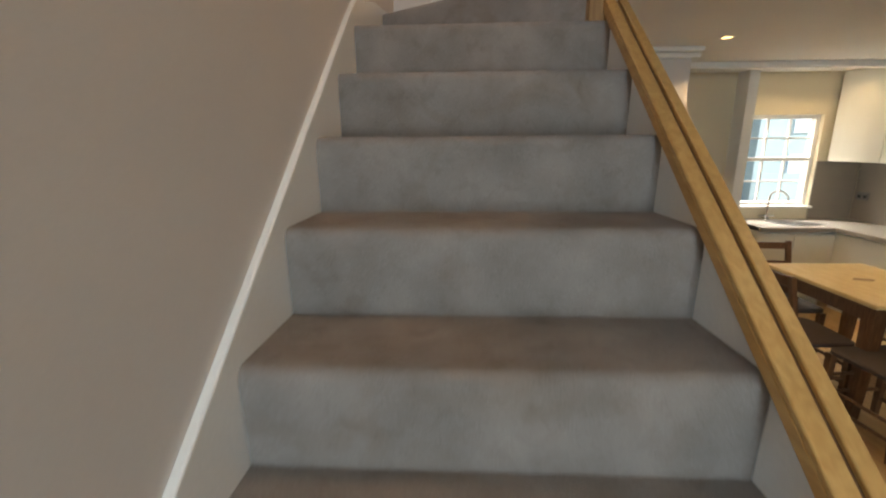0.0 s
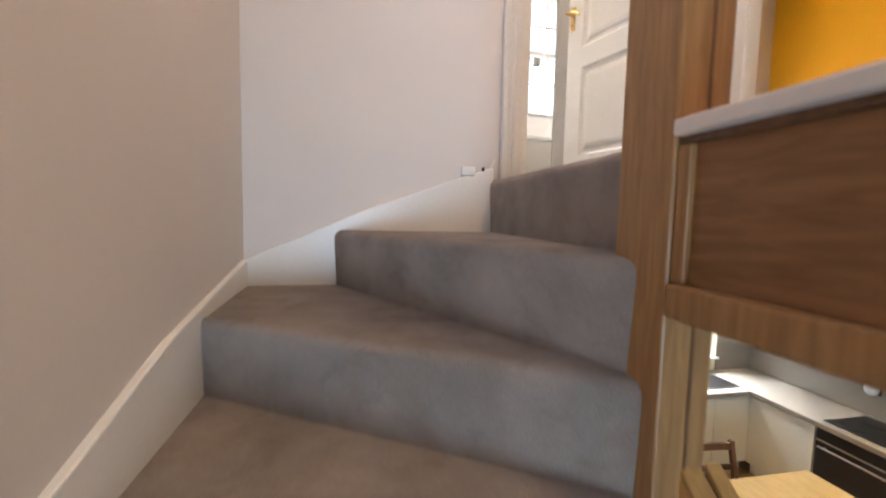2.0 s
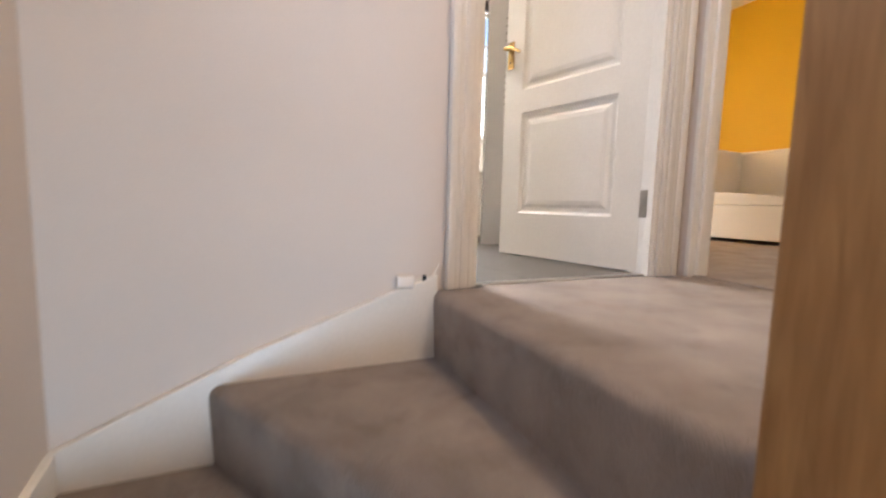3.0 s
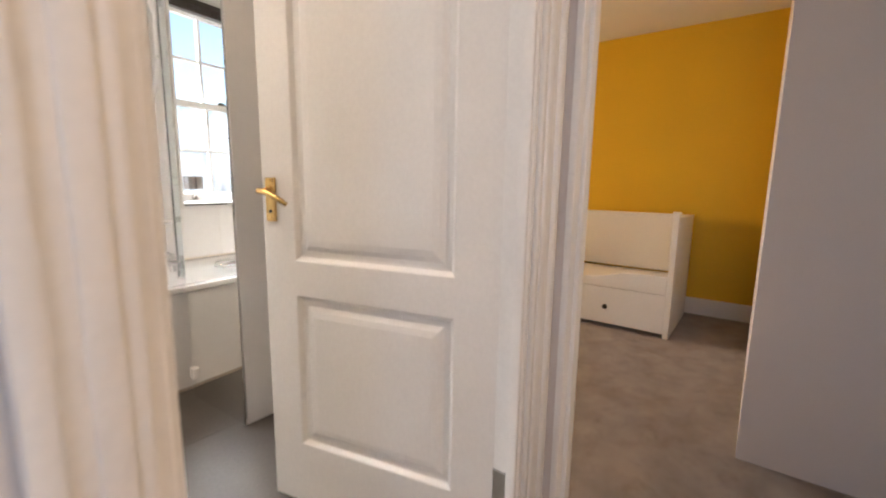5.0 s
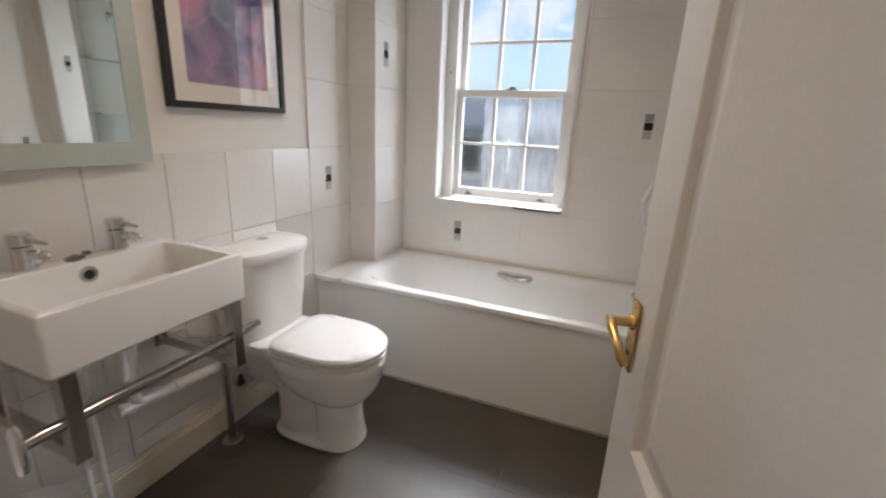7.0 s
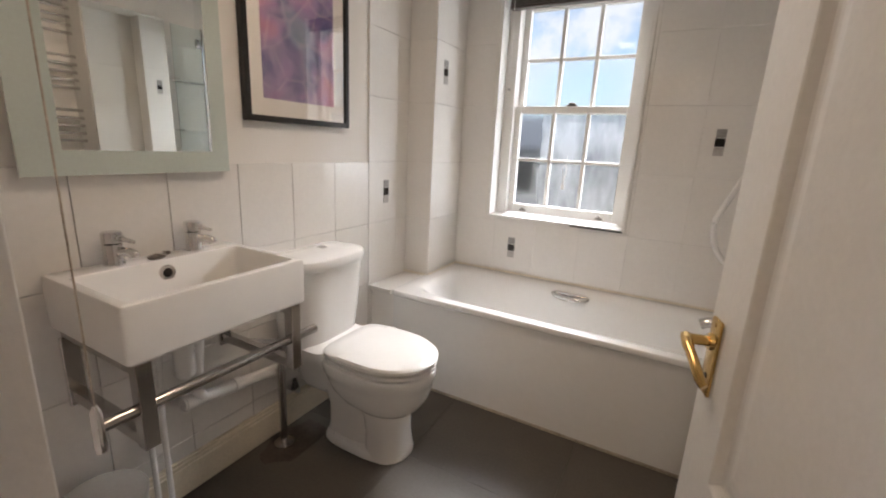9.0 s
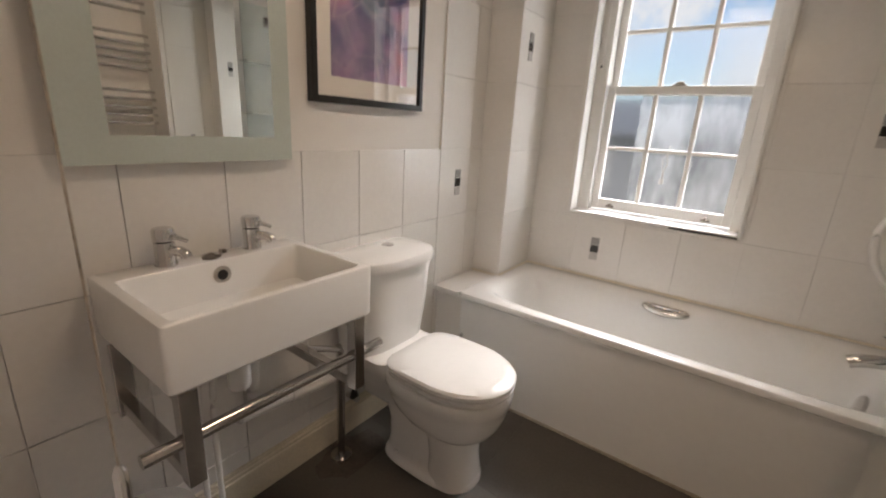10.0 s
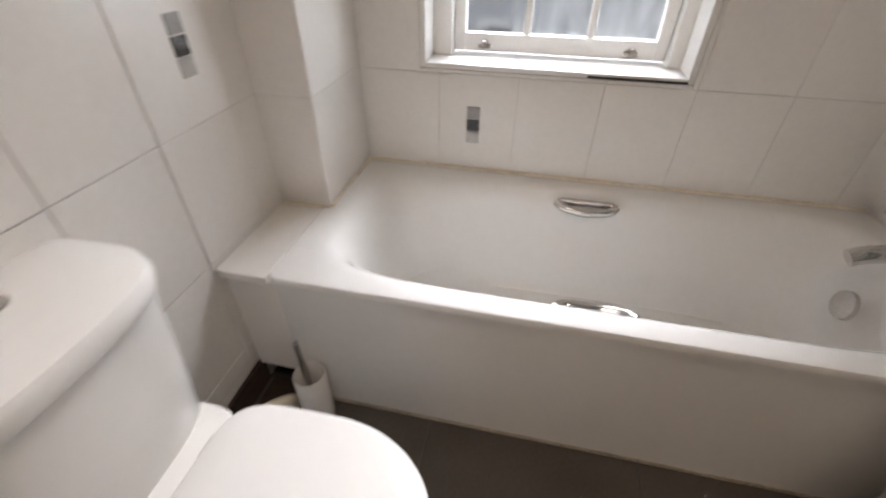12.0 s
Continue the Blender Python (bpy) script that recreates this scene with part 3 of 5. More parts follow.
# ---------------------------------------------------------------- stairs
def step(front_a, front_b, rest, z, depth):
    """A carpeted step: the front edge runs from a to b (left to right as one climbs), rounded at the top."""
    a, b = Vector((*front_a, 0)), Vector((*front_b, 0))
    d = (b - a).normalized()
    inward = Vector((-d.y, d.x, 0))
    R = 0.024
    rows = [(0.006, z - depth), (0.006, z - depth + 0.015), (0.0, z - R - 0.02), (0.0, z - R)]
    rows += [(R * (1 - math.cos(t)), z - R + R * math.sin(t)) for t in [math.pi / 2 * k / 6 for k in range(1, 7)]]
    bm = bmesh.new()
    n = 24
    lines = []
    for k, (off, h) in enumerate(rows):
        line = []
        for i in range(n + 1):
            p = a.lerp(b, i / n) + inward * (off + 0.0012 * math.sin(i * 1.7 + k * 0.4 + z * 9))
            line.append(bm.verts.new((p.x, p.y, h)))
        lines.append(line)
    for p, q in zip(lines, lines[1:]):
        for i in range(n):
            bm.faces.new((p[i], p[i + 1], q[i + 1], q[i]))
    bm.faces.new(lines[-1] + [bm.verts.new((x, y, z)) for x, y in rest])
    return bm


stairs = thing("staircase", "taupe carpeted winder staircase between white strings", "staircase", kind="structure")
for k in range(13, 3, -1):
    y = -(k - 3) * GOING
    part("step", step((-0.004, y), (WELL, y), [(WELL, y + GOING + 0.03), (-0.004, y + GOING + 0.03)], -k * RISE, RISE + 0.01), CARPET, stairs, smooth=True)
part("step", step((-0.004, 0), (WELL, 0), [(WELL, 0.12), (0.80, 0.14), (-0.004, 0.60)], -3 * RISE, RISE + 0.01), CARPET, stairs, smooth=True)
part("step", step((-0.004, 0.565), (0.805, 0.045), [(0.84, 0.12), (0.31, 1.01), (-0.004, 1.01)], -2 * RISE, RISE + 0.01), CARPET, stairs, smooth=True)
part("step", step((0.277, 1.006), (0.795, 0.07), [(0.86, 0.12), (0.86, 1.006)], -RISE, RISE + 0.01), CARPET, stairs, smooth=True)
part("step", step((0.832, 1.006), (0.832, 0.08), [(1.001, 0.08), (1.001, 1.006)], 0.0, RISE + 0.01), CARPET, stairs, smooth=True)


def nose(y):
    return -3 * RISE + y * RISE / GOING


part("string_left", side_prism([(-2.7, nose(-2.7) + 0.055), (-0.05, nose(-0.05) + 0.055), (0.06, -0.475), (0.40, -0.385), (1.0, -0.292), (1.0, -0.62), (-0.05, -0.9), (-2.7, nose(-2.7) - 0.32)], "x", -0.019, 0.0, bevel=0.004), WHITE, stairs, "white painted wall string")
part("string_back", side_prism([(-0.03, -0.30), (0.37, -0.122), (0.74, 0.012), (0.845, 0.045), (0.845, -0.2), (0.3, -0.45), (-0.03, -0.62)], "y", 1.0, 1.025, bevel=0.005), WHITE, stairs, "white painted wall string")
part("string_right", side_prism([(-2.7, nose(-2.7) + 0.02), (0.0, nose(0) + 0.02), (0.0, nose(0) - 0.30), (-2.7, nose(-2.7) - 0.30)], "x", WELL - 0.006, WELL + 0.034), WHITE, stairs, "white painted outer string")
part("string_infill", boxes((WELL + 0.004, WELL + 0.03, -2.7, -0.0, LOW, nose(-2.7) - 0.28)), WHITE, stairs)
RX0, RX1 = WELL - 0.026, WELL + 0.046


def rail_bm(y0, y1, x0, x1, lift, h):
    return side_prism([(y0, nose(y0) + lift), (y1, nose(y1) + lift), (y1, nose(y1) + lift + h), (y0, nose(y0) + lift + h)], "x", x0, x1, bevel=0.003)


rail = thing("base_rail", "light oak grooved balustrade rail along the stair string", "handrail")
gx = (RX0 + RX1) / 2 + 0.004
part("rail_bed", rail_bm(-2.7, NEW_Y0 + 0.004, RX0, RX1, 0.005, 0.032), OAK, rail)
part("rail_lip", rail_bm(-2.7, NEW_Y0 + 0.004, RX0, gx - 0.005, 0.036, 0.016), OAK, rail)
part("rail_lip", rail_bm(-2.7, NEW_Y0 + 0.004, gx + 0.005, RX1, 0.036, 0.016), OAK, rail)
part("groove", rail_bm(-2.7, NEW_Y0, gx - 0.0055, gx + 0.0055, 0.0368, 0.003), DARKWOOD, rail, "dark groove in the rail")

newel = thing("newel_post", "tall square light oak newel post at the stair turn", "newel post")
part("post", boxes((NEW_X0, NEW_X1, NEW_Y0, NEW_Y1, -0.82, 1.05), bevel=0.004), OAK_DIM, newel)
part("post_cap", boxes((NEW_X0 - 0.012, NEW_X1 + 0.012, NEW_Y0 - 0.012, NEW_Y1 + 0.012, 1.05, 1.085), bevel=0.008), OAK_DIM, newel)
part("groove", boxes((0.836, 0.841, NEW_Y0 - 0.0012, NEW_Y0 + 0.002, -0.53, 1.04)), DARKWOOD, newel, "dark vertical groove")

apron = thing("landing_apron", "brown oak panelled apron along the landing edge", "fascia")
AX = NEW_X0 + 0.004
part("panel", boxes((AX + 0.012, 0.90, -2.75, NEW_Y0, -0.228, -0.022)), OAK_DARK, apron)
part("bottom_rail", boxes((AX - 0.004, 0.902, -2.75, NEW_Y0, -0.268, -0.218), bevel=0.005), OAK_DIM, apron)
part("end_stile", boxes((AX + 0.002, 0.89, NEW_Y0 - 0.024, NEW_Y0 - 0.001, -0.217, -0.0245), bevel=0.003), OAK_DIM, apron)
part("capping", boxes((AX - 0.01, 0.915, -2.75, NEW_Y0 - 0.001, -0.014, 0.010), bevel=0.005), PAINT, apron, "pale painted capping board")
# dark strip paints the shadow line under the capping
part("shadow_bead", boxes((AX + 0.004, 0.90, -2.75, NEW_Y0 - 0.001, -0.024, -0.0145)), DARKWOOD, apron)

# casings: a stepped, rounded board
def casing(parent, name, axis, face, side, a0, a1, z0, z1):
    """A moulded upright on a wall face: axis is the normal's axis, side the way it stands proud, a0 the inner edge and a1 the outer."""
    w = a1 - a0
    bm = bmesh.new()
    for f0, f1, d in ((0.0, 0.22, 0.014), (0.2, 0.5, 0.019), (0.48, 0.75, 0.016), (0.73, 1.0, 0.024)):
        p, q = sorted((a0 + w * f0, a0 + w * f1))
        u, v = sorted((face, face + side * d))
        if axis == "y":
            box(bm, p, q, u, v, z0, z1, bevel=0.004)
        else:
            box(bm, u, v, p, q, z0, z1, bevel=0.004)
    return part(name, bm, WHITE, parent, smooth=True)


door_frame = thing("door_frame_1", "white painted moulded door frame of the bathroom", "door frame", kind="structure")
casing(door_frame, "architrave", "y", BACK, -1, DX0 - 0.004, DX0 - 0.085, 0.0, DH + 0.07)
casing(door_frame, "architrave", "y", BACK, -1, DX1 + 0.006, DX1 + 0.095, 0.0, DH + 0.07)
part("lining", boxes((DX0 - 0.004, DX0 + 0.012, BACK - 0.004, 1.125, 0.0, DH), (DX1 - 0.012, DX1 + 0.004, BACK - 0.004, 1.125, 0.0, DH), (DX0 + 0.012, DX1 - 0.012, BACK - 0.004, 1.125, DH - 0.014, DH + 0.002), bevel=0.002), WHITE, door_frame)
part("door_stop", boxes((DX0 + 0.012, DX0 + 0.024, 1.03, 1.065, 0.0, DH - 0.014), (DX1 - 0.024, DX1 - 0.012, 1.02, 1.045, 0.0, DH - 0.014), bevel=0.002), WHITE, door_frame)
part("hinge", boxes((DX1 - 0.0165, DX1 - 0.0115, 1.048, 1.085, 0.21, 0.31), bevel=0.001), STEEL, door_frame, "painted steel butt hinge")
part("threshold_strip", boxes((DX0 + 0.012, DX1 - 0.012, 1.035, 1.062, -0.01, 0.006), bevel=0.003), STEEL, door_frame, "pale metal threshold strip")
bed_frame = thing("door_frame_2", "white painted moulded door frame of the bedroom", "door frame", kind="structure")
casing(bed_frame, "architrave", "x", 1.82, -1, YD0 + 0.002, YD0 - 0.092, 0.0, 2.07)
part("lining", boxes((1.816, 1.924, YD1 - 0.014, YD1 + 0.004, 0.0, 2.0), (1.816, 1.924, YD0 - 0.004, YD0 + 0.014, 0.0, 2.0), (1.816, 1.924, YD0 + 0.014, YD1 - 0.014, 1.986, 2.003), bevel=0.002), WHITE, bed_frame)
part("door_stop", boxes((1.85, 1.885, YD1 - 0.026, YD1 - 0.014, 0.0, 1.986), bevel=0.003), WHITE, bed_frame)

# bathroom door, standing open
LEAF_W, LEAF_H, LEAF_T = 0.745, 1.975, 0.038
door = thing("door_1", "white moulded panel door standing open into the bathroom", "door", kind="structure")
d = Vector((-0.232, 0.9727, 0)).normalized()
nrm = Vector((-d.y, d.x, 0))
door.matrix_world = Matrix(((d.x, nrm.x, 0, 1.688), (d.y, nrm.y, 0, 1.064), (0, 0, 1, 0.008), (0, 0, 0, 1)))
PU0, PU1 = 0.135, 0.632
PANELS = ((0.20, 0.672), (0.775, 1.86))
part("stile", boxes((0, PU0, -LEAF_T, 0, 0, LEAF_H)), WHITE, door)
part("stile", boxes((PU1, LEAF_W, -LEAF_T, 0, 0, LEAF_H)), WHITE, door)
for z0, z1 in ((0, PANELS[0][0]), (PANELS[0][1], PANELS[1][0]), (PANELS[1][1], LEAF_H)):
    part("rail", boxes((PU0, PU1, -LEAF_T, 0, z0, z1)), WHITE, door)
for z0, z1 in PANELS:
    rings = []
    for inset, depth in ((0, 0.0), (0.003, -0.002), (0.012, -0.0125), (0.019, -0.014), (0.030, -0.014), (0.044, -0.006), (0.062, -0.003)):
        rings.append([(u, depth, w) for u, w in ((PU0 + inset, z0 + inset), (PU1 - inset, z0 + inset), (PU1 - inset, z1 - inset), (PU0 + inset, z1 - inset))])
    part("panel", loft([[(x, -LEAF_T, z) for x, y, z in rings[0]]] + rings), WHITE, door)
handle = part("door_handle", boxes((0.692, 0.73, 0, 0.006, 0.885, 1.012), bevel=0.0025), BRASS, door, "polished brass lever handle on a plate", smooth=True)
part("lever", merge(tube([(0.711, 0.0, 0.974), (0.711, 0.042, 0.974)], 0.0085), tube(smooth_line([(0.718, 0.042, 0.975), (0.69, 0.045, 0.971), (0.655, 0.043, 0.958), (0.63, 0.040, 0.944), (0.622, 0.036, 0.938)]), [0.0085] * 10 + [0.0075] * 15 + [0.0065] * 8)), BRASS, handle, smooth=True)
part("rose", tube([(0.711, 0.005, 0.974), (0.711, 0.012, 0.974)], [0.015, 0.0125], 18), BRASS, handle, smooth=True)
part("keyhole", tube([(0.711, 0.005, 0.915), (0.711, 0.0075, 0.915)], 0.005), BLACK, handle)
for z in (0.895, 1.002):
    part("screw", tube([(0.711, 0.005, z), (0.711, 0.0072, z)], 0.0035), BRASS, handle)

# small white junction box and cable at the end of the wall string
jbox = thing("junction_box", "small white plastic cable box above the string", "cable box")
part("body", boxes((0.725, 0.775, 0.995, 1.02, 0.012, 0.046), bevel=0.005), PLASTIC, jbox, smooth=True)
part("cable", tube(smooth_line([(0.775, 1.008, 0.03), (0.80, 1.006, 0.037), (0.83, 1.008, 0.042), (0.85, 1.01, 0.075)]), 0.003), PLASTIC, jbox, smooth=True)
part("clip", boxes((0.80, 0.81, 1.0, 1.01, 0.03, 0.045), bevel=0.002), BLACK, jbox)

# ---------------------------------------------------------------- bathroom: tiles
TW, TH = 0.247, 0.32
tiles(wall_l, lambda u, v, k: (XL - 0.008 + k, u, v), 1.125, 2.74, 0.14, 1.165, TW, TH, 2.74, 1.165, 0.008, gap=0.0013)
tiles(wall_l, lambda u, v, k: (XL - 0.008 + k, u, v), 2.74, 3.096, 0.14, CEIL_UP, TW, TH, 2.74, 1.165, 0.010)
tiles(pier, lambda u, v, k: (u, 3.095 - k, v), XL + 0.003, 0.206, 0.515, CEIL_UP, TW, TH, XL, 1.165, 0.008)
tiles(pier, lambda u, v, k: (0.205 + k, u, v), 3.088, YW, 0.515, CEIL_UP, 0.36, TH, 3.088, 1.165, 0.008)
tiles(wall_w, lambda u, v, k: (u, YW + 0.008 - k, v), 0.214, XR + 0.008, 0.50, CEIL_UP, 0.2545, 0.335, 0.478, 0.835, 0.008, hole=(WX0 - 0.014, WX1 + 0.014, WZ0 - 0.006, WZ1 + 0.01))
tiles(wall_r, lambda u, v, k: (XR + 0.008 - k, u, v), 1.125, YW, 0.0, CEIL_UP, TW, 0.335, 2.74, 0.835, 0.008)
tiles(bath_floor, lambda u, v, k: (u, v, -0.009 + k), 0.0, 1.86, 1.062, 2.79, 0.603, 0.6, 0.606, 2.292, 0.009)
structure("bathroom_skirting", merge(boxes((XL - 0.006, XL + 0.016, 1.13, 2.50, 0.0, 0.112), bevel=0.004), boxes((XL - 0.006, XL + 0.011, 1.13, 2.50, 0.110, 0.126), bevel=0.003), boxes((XL - 0.006, XL + 0.007, 1.13, 2.50, 0.125, 0.138), bevel=0.002)), CREAM, "cream painted skirting board under the basin", "skirting")


def decor(place):
    t = thing("decor_tile", "small glass mosaic strip set in the white tiles", "tile inset", group="mosaic strips in the tiling")
    for k, m in enumerate((LIGHTMOSAIC, DARKMOSAIC, GREYMOSAIC)):
        z0 = -0.062 + k * 0.042
        pts = [Vector(place(u, v, w)) for u in (-0.021, 0.021) for v in (z0, z0 + 0.039) for w in (0.0, 0.003)]
        lo = [min(p[i] for p in pts) for i in range(3)]
        hi = [max(p[i] for p in pts) for i in range(3)]
        part("mosaic", boxes((lo[0], hi[0], lo[1], hi[1], lo[2], hi[2])), m, t)
    return t


decor(lambda u, v, w: (0.594 + u, YW - w, 0.674 + v))
decor(lambda u, v, w: (1.575 + u, YW - w, 1.338 + v))
decor(lambda u, v, w: (XL + 0.002 + w, 2.886 + u, 1.006 + v))
decor(lambda u, v, w: (0.213 + w, 3.20 + u, 1.656 + v))

# bath
BZ, BY0, BX0, BX1 = 0.512, 2.742, 0.19, XR
bath = thing("bath", "white acrylic bath with a plain white side panel", "bath")
N = 112
bcx, bcy = (BX0 + BX1) / 2, (BY0 + YW) / 2
hx, hy = (BX1 - BX0) / 2, (YW - BY0) / 2


def ring_rect(z, grow=0.0):
    out = []
    for x, y, _ in oval(bcx, bcy, z, hx + grow, hy + grow, p=40, n=N):
        out.append((x, y, z))
    return out


rings = [ring_rect(BZ - 0.034, -0.012), ring_rect(BZ - 0.026, -0.001), ring_rect(BZ - 0.008), ring_rect(BZ - 0.002, -0.003), ring_rect(BZ, -0.009)]
for f, z in ((0.0, 0.0), (0.5, -0.004), (1.0, -0.014), (1.6, -0.05), (2.3, -0.14), (3.0, -0.26), (3.8, -0.345), (5.2, -0.375)):
    ax, ay = hx - 0.052 - 0.035 * f, hy - 0.050 - 0.026 * f
    rings.append(oval(bcx + 0.01 * f, bcy, BZ + z, ax, ay, p=6.5 - min(f, 3) * 0.9, n=N))
part("tub", loft(rings, cap0=False), ACRYLIC, bath, smooth=True)
part("side_panel", boxes((BX0 + 0.012, BX1 - 0.002, BY0 + 0.015, BY0 + 0.021, 0.006, BZ - 0.03), bevel=0.002), ACRYLIC, bath, "glossy white bath panel")
part("panel_foot", boxes((BX0 + 0.0, BX1 - 0.003, BY0 + 0.011, BY0 + 0.0175, 0.0, 0.014), bevel=0.002), GRIME, bath, "grubby line at the floor")
part("grip", merge(tube(smooth_line([(0.905, YW - 0.10, 0.474), (0.93, YW - 0.122, 0.468), (1.0, YW - 0.13, 0.462), (1.07, YW - 0.122, 0.468), (1.095, YW - 0.10, 0.474)]), 0.0145), boxes((0.91, 1.09, YW - 0.105, YW - 0.088, 0.462, 0.49), bevel=0.006)), CHROME, bath, "chrome grab handle in the bath wall", smooth=True)
part("grip", merge(tube(smooth_line([(0.905, BY0 + 0.10, 0.466), (0.93, BY0 + 0.122, 0.46), (1.0, BY0 + 0.13, 0.454), (1.07, BY0 + 0.122, 0.46), (1.095, BY0 + 0.10, 0.466)]), 0.0145), boxes((0.91, 1.09, BY0 + 0.088, BY0 + 0.105, 0.452, 0.478), bevel=0.006)), CHROME, bath, "chrome grab handle in the bath wall", smooth=True)
part("overflow", moved(lathe([(0.004, 0.02), (0.032, 0.018), (0.040, 0.012), (0.042, 0.0), (0.004, 0.0)], n=28), pose(1.69, 3.10, 0.395, 0, -80, 0)), STEEL, bath, "round chrome overflow", smooth=True)
tap_b = thing("bath_mixer", "chrome bath mixer tap on the bath rim", "tap")
part("body", merge(tube([(1.775, 3.0, BZ + 0.075), (1.775, 3.2, BZ + 0.075)], 0.022, 20), tube([(1.775, 3.03, BZ - 0.002), (1.775, 3.03, BZ + 0.075)], 0.017), tube([(1.775, 3.17, BZ - 0.002), (1.775, 3.17, BZ + 0.075)], 0.017)), CHROME, tap_b, smooth=True)
part("spout", tube(smooth_line([(1.775, 3.10, BZ + 0.066), (1.72, 3.10, BZ + 0.066), (1.65, 3.10, BZ + 0.052), (1.615, 3.10, BZ + 0.036)]), 0.023, 16), CHROME, tap_b, smooth=True)
for y in (3.0, 3.2):
    part("lever", merge(tube([(1.775, y, BZ + 0.075), (1.775, y + (0.03 if y > 3.1 else -0.03), BZ + 0.075)], 0.02, 18), tube([(1.77, y, BZ + 0.10), (1.70, y, BZ + 0.125)], 0.005)), CHROME, tap_b, smooth=True)

ledge = thing("bath_ledge", "white tiled ledge between bath and wall", "ledge", kind="structure")
part("top", boxes((XL + 0.003, BX0 - 0.001, BY0 + 0.002, 3.086, BZ - 0.03, BZ - 0.004), bevel=0.003), TILE, ledge)
part("front", boxes((XL + 0.003, BX0 + 0.008, BY0 + 0.03, BY0 + 0.045, 0.10, BZ - 0.031)), BATHPAINT, ledge, "off-white access panel")
part("upstand", boxes((XL + 0.003, BX0 + 0.004, BY0 + 0.05, YW, 0.11, BZ - 0.031)), GROUT, ledge)
# back board coloured dark so that the gap reads as a deep hollow
part("hollow", boxes((XL + 0.004, BX0 + 0.003, BY0 + 0.16, BY0 + 0.17, 0.0, 0.109)), DARKBROWN, ledge, "dark-coloured back board of the gap under the ledge")
sealant = thing("sealant_bead", "yellowed sealant bead between bath and tiles", "sealant", kind="structure")
part("bead", tube([(0.22, YW - 0.003, BZ + 0.001), (1.84, YW - 0.003, BZ + 0.001)], 0.0075, 8), SEALANT, sealant)
part("bead", tube([(XL + 0.004, 3.083, BZ - 0.002), (0.212, 3.083, BZ - 0.002)], 0.006, 8), SEALANT, sealant)
part("bead", tube([(0.217, 3.09, BZ + 0.001), (0.217, YW - 0.004, BZ + 0.001)], 0.006, 8), SEALANT, sealant)

# toilet: built along +x from the wall, centre line y = WY
WY = 2.285
wc = thing("toilet", "white ceramic close-coupled toilet with the lid down", "toilet")
def ringed(rows, p, pf):
    return loft([oval(cx, WY, z, ax, ay, p=p, pf=pf, n=56) for z, cx, ax, ay in rows])


foot = ringed(((0.0, 0.425, 0.200, 0.114), (0.012, 0.425, 0.199, 0.113), (0.024, 0.425, 0.193, 0.106), (0.03, 0.425, 0.18, 0.095)), 3.6, 2.6)
column = ringed(((0.004, 0.53, 0.092, 0.108), (0.03, 0.53, 0.086, 0.101), (0.10, 0.525, 0.082, 0.094), (0.17, 0.52, 0.088, 0.098), (0.23, 0.51, 0.105, 0.108), (0.27, 0.50, 0.12, 0.115)), 3.0, 2.3)
trunk = ringed(((0.004, 0.36, 0.130, 0.088), (0.06, 0.36, 0.125, 0.072), (0.14, 0.355, 0.125, 0.066), (0.22, 0.34, 0.135, 0.074), (0.30, 0.31, 0.16, 0.098), (0.36, 0.29, 0.17, 0.128), (0.40, 0.28, 0.17, 0.146)), 4.0, 3.0)
bowl = ringed(((0.205, 0.51, 0.10, 0.09), (0.215, 0.505, 0.135, 0.112), (0.24, 0.495, 0.172, 0.135), (0.28, 0.485, 0.205, 0.156), (0.325, 0.48, 0.224, 0.169), (0.352, 0.478, 0.230, 0.173),
               (0.358, 0.477, 0.236, 0.177), (0.392, 0.474, 0.243, 0.179), (0.404, 0.473, 0.241, 0.177), (0.41, 0.472, 0.233, 0.17)), 2.8, 2.1)
part("pan", merge(foot, column, trunk, bowl), CERAMIC, wc, smooth=True)
rings = []
for z, cx, ax, ay in ((0.22, 0.20, 0.13, 0.075), (0.30, 0.20, 0.135, 0.10), (0.36, 0.195, 0.13, 0.135), (0.40, 0.19, 0.125, 0.155), (0.428, 0.185, 0.115, 0.16), (0.436, 0.18, 0.10, 0.145)):
    rings.append(oval(cx, WY, z, ax, ay, p=6, n=48))
part("pan_back", loft(rings), CERAMIC, wc, smooth=True)
rings = [oval(0.503, WY, z, ax - 0.029, ay - 0.009, p=5.0, pf=2.05, n=64) for z, ax, ay in ((0.412, 0.232, 0.172), (0.415, 0.243, 0.181), (0.428, 0.246, 0.184), (0.432, 0.24, 0.178))]
part("seat", loft(rings), PLASTIC, wc, smooth=True)
rings = [oval(0.503, WY, z, ax - 0.029, ay - 0.009, p=5.0, pf=2.05, n=64) for z, ax, ay in ((0.437, 0.238, 0.178), (0.441, 0.247, 0.187), (0.452, 0.248, 0.188), (0.460, 0.239, 0.18), (0.464, 0.19, 0.14), (0.465, 0.08, 0.06))]
part("lid", loft(rings), PLASTIC, wc, smooth=True)
rings = [oval(cx, WY, z, ax, ay, p=7, pf=3.3, n=56) for z, cx, ax, ay in ((0.40, 0.140, 0.082, 0.158), (0.43, 0.143, 0.092, 0.170), (0.60, 0.15, 0.104, 0.181), (0.765, 0.155, 0.112, 0.189))]
cistern = part("cistern", loft(rings), CERAMIC, wc, smooth=True)
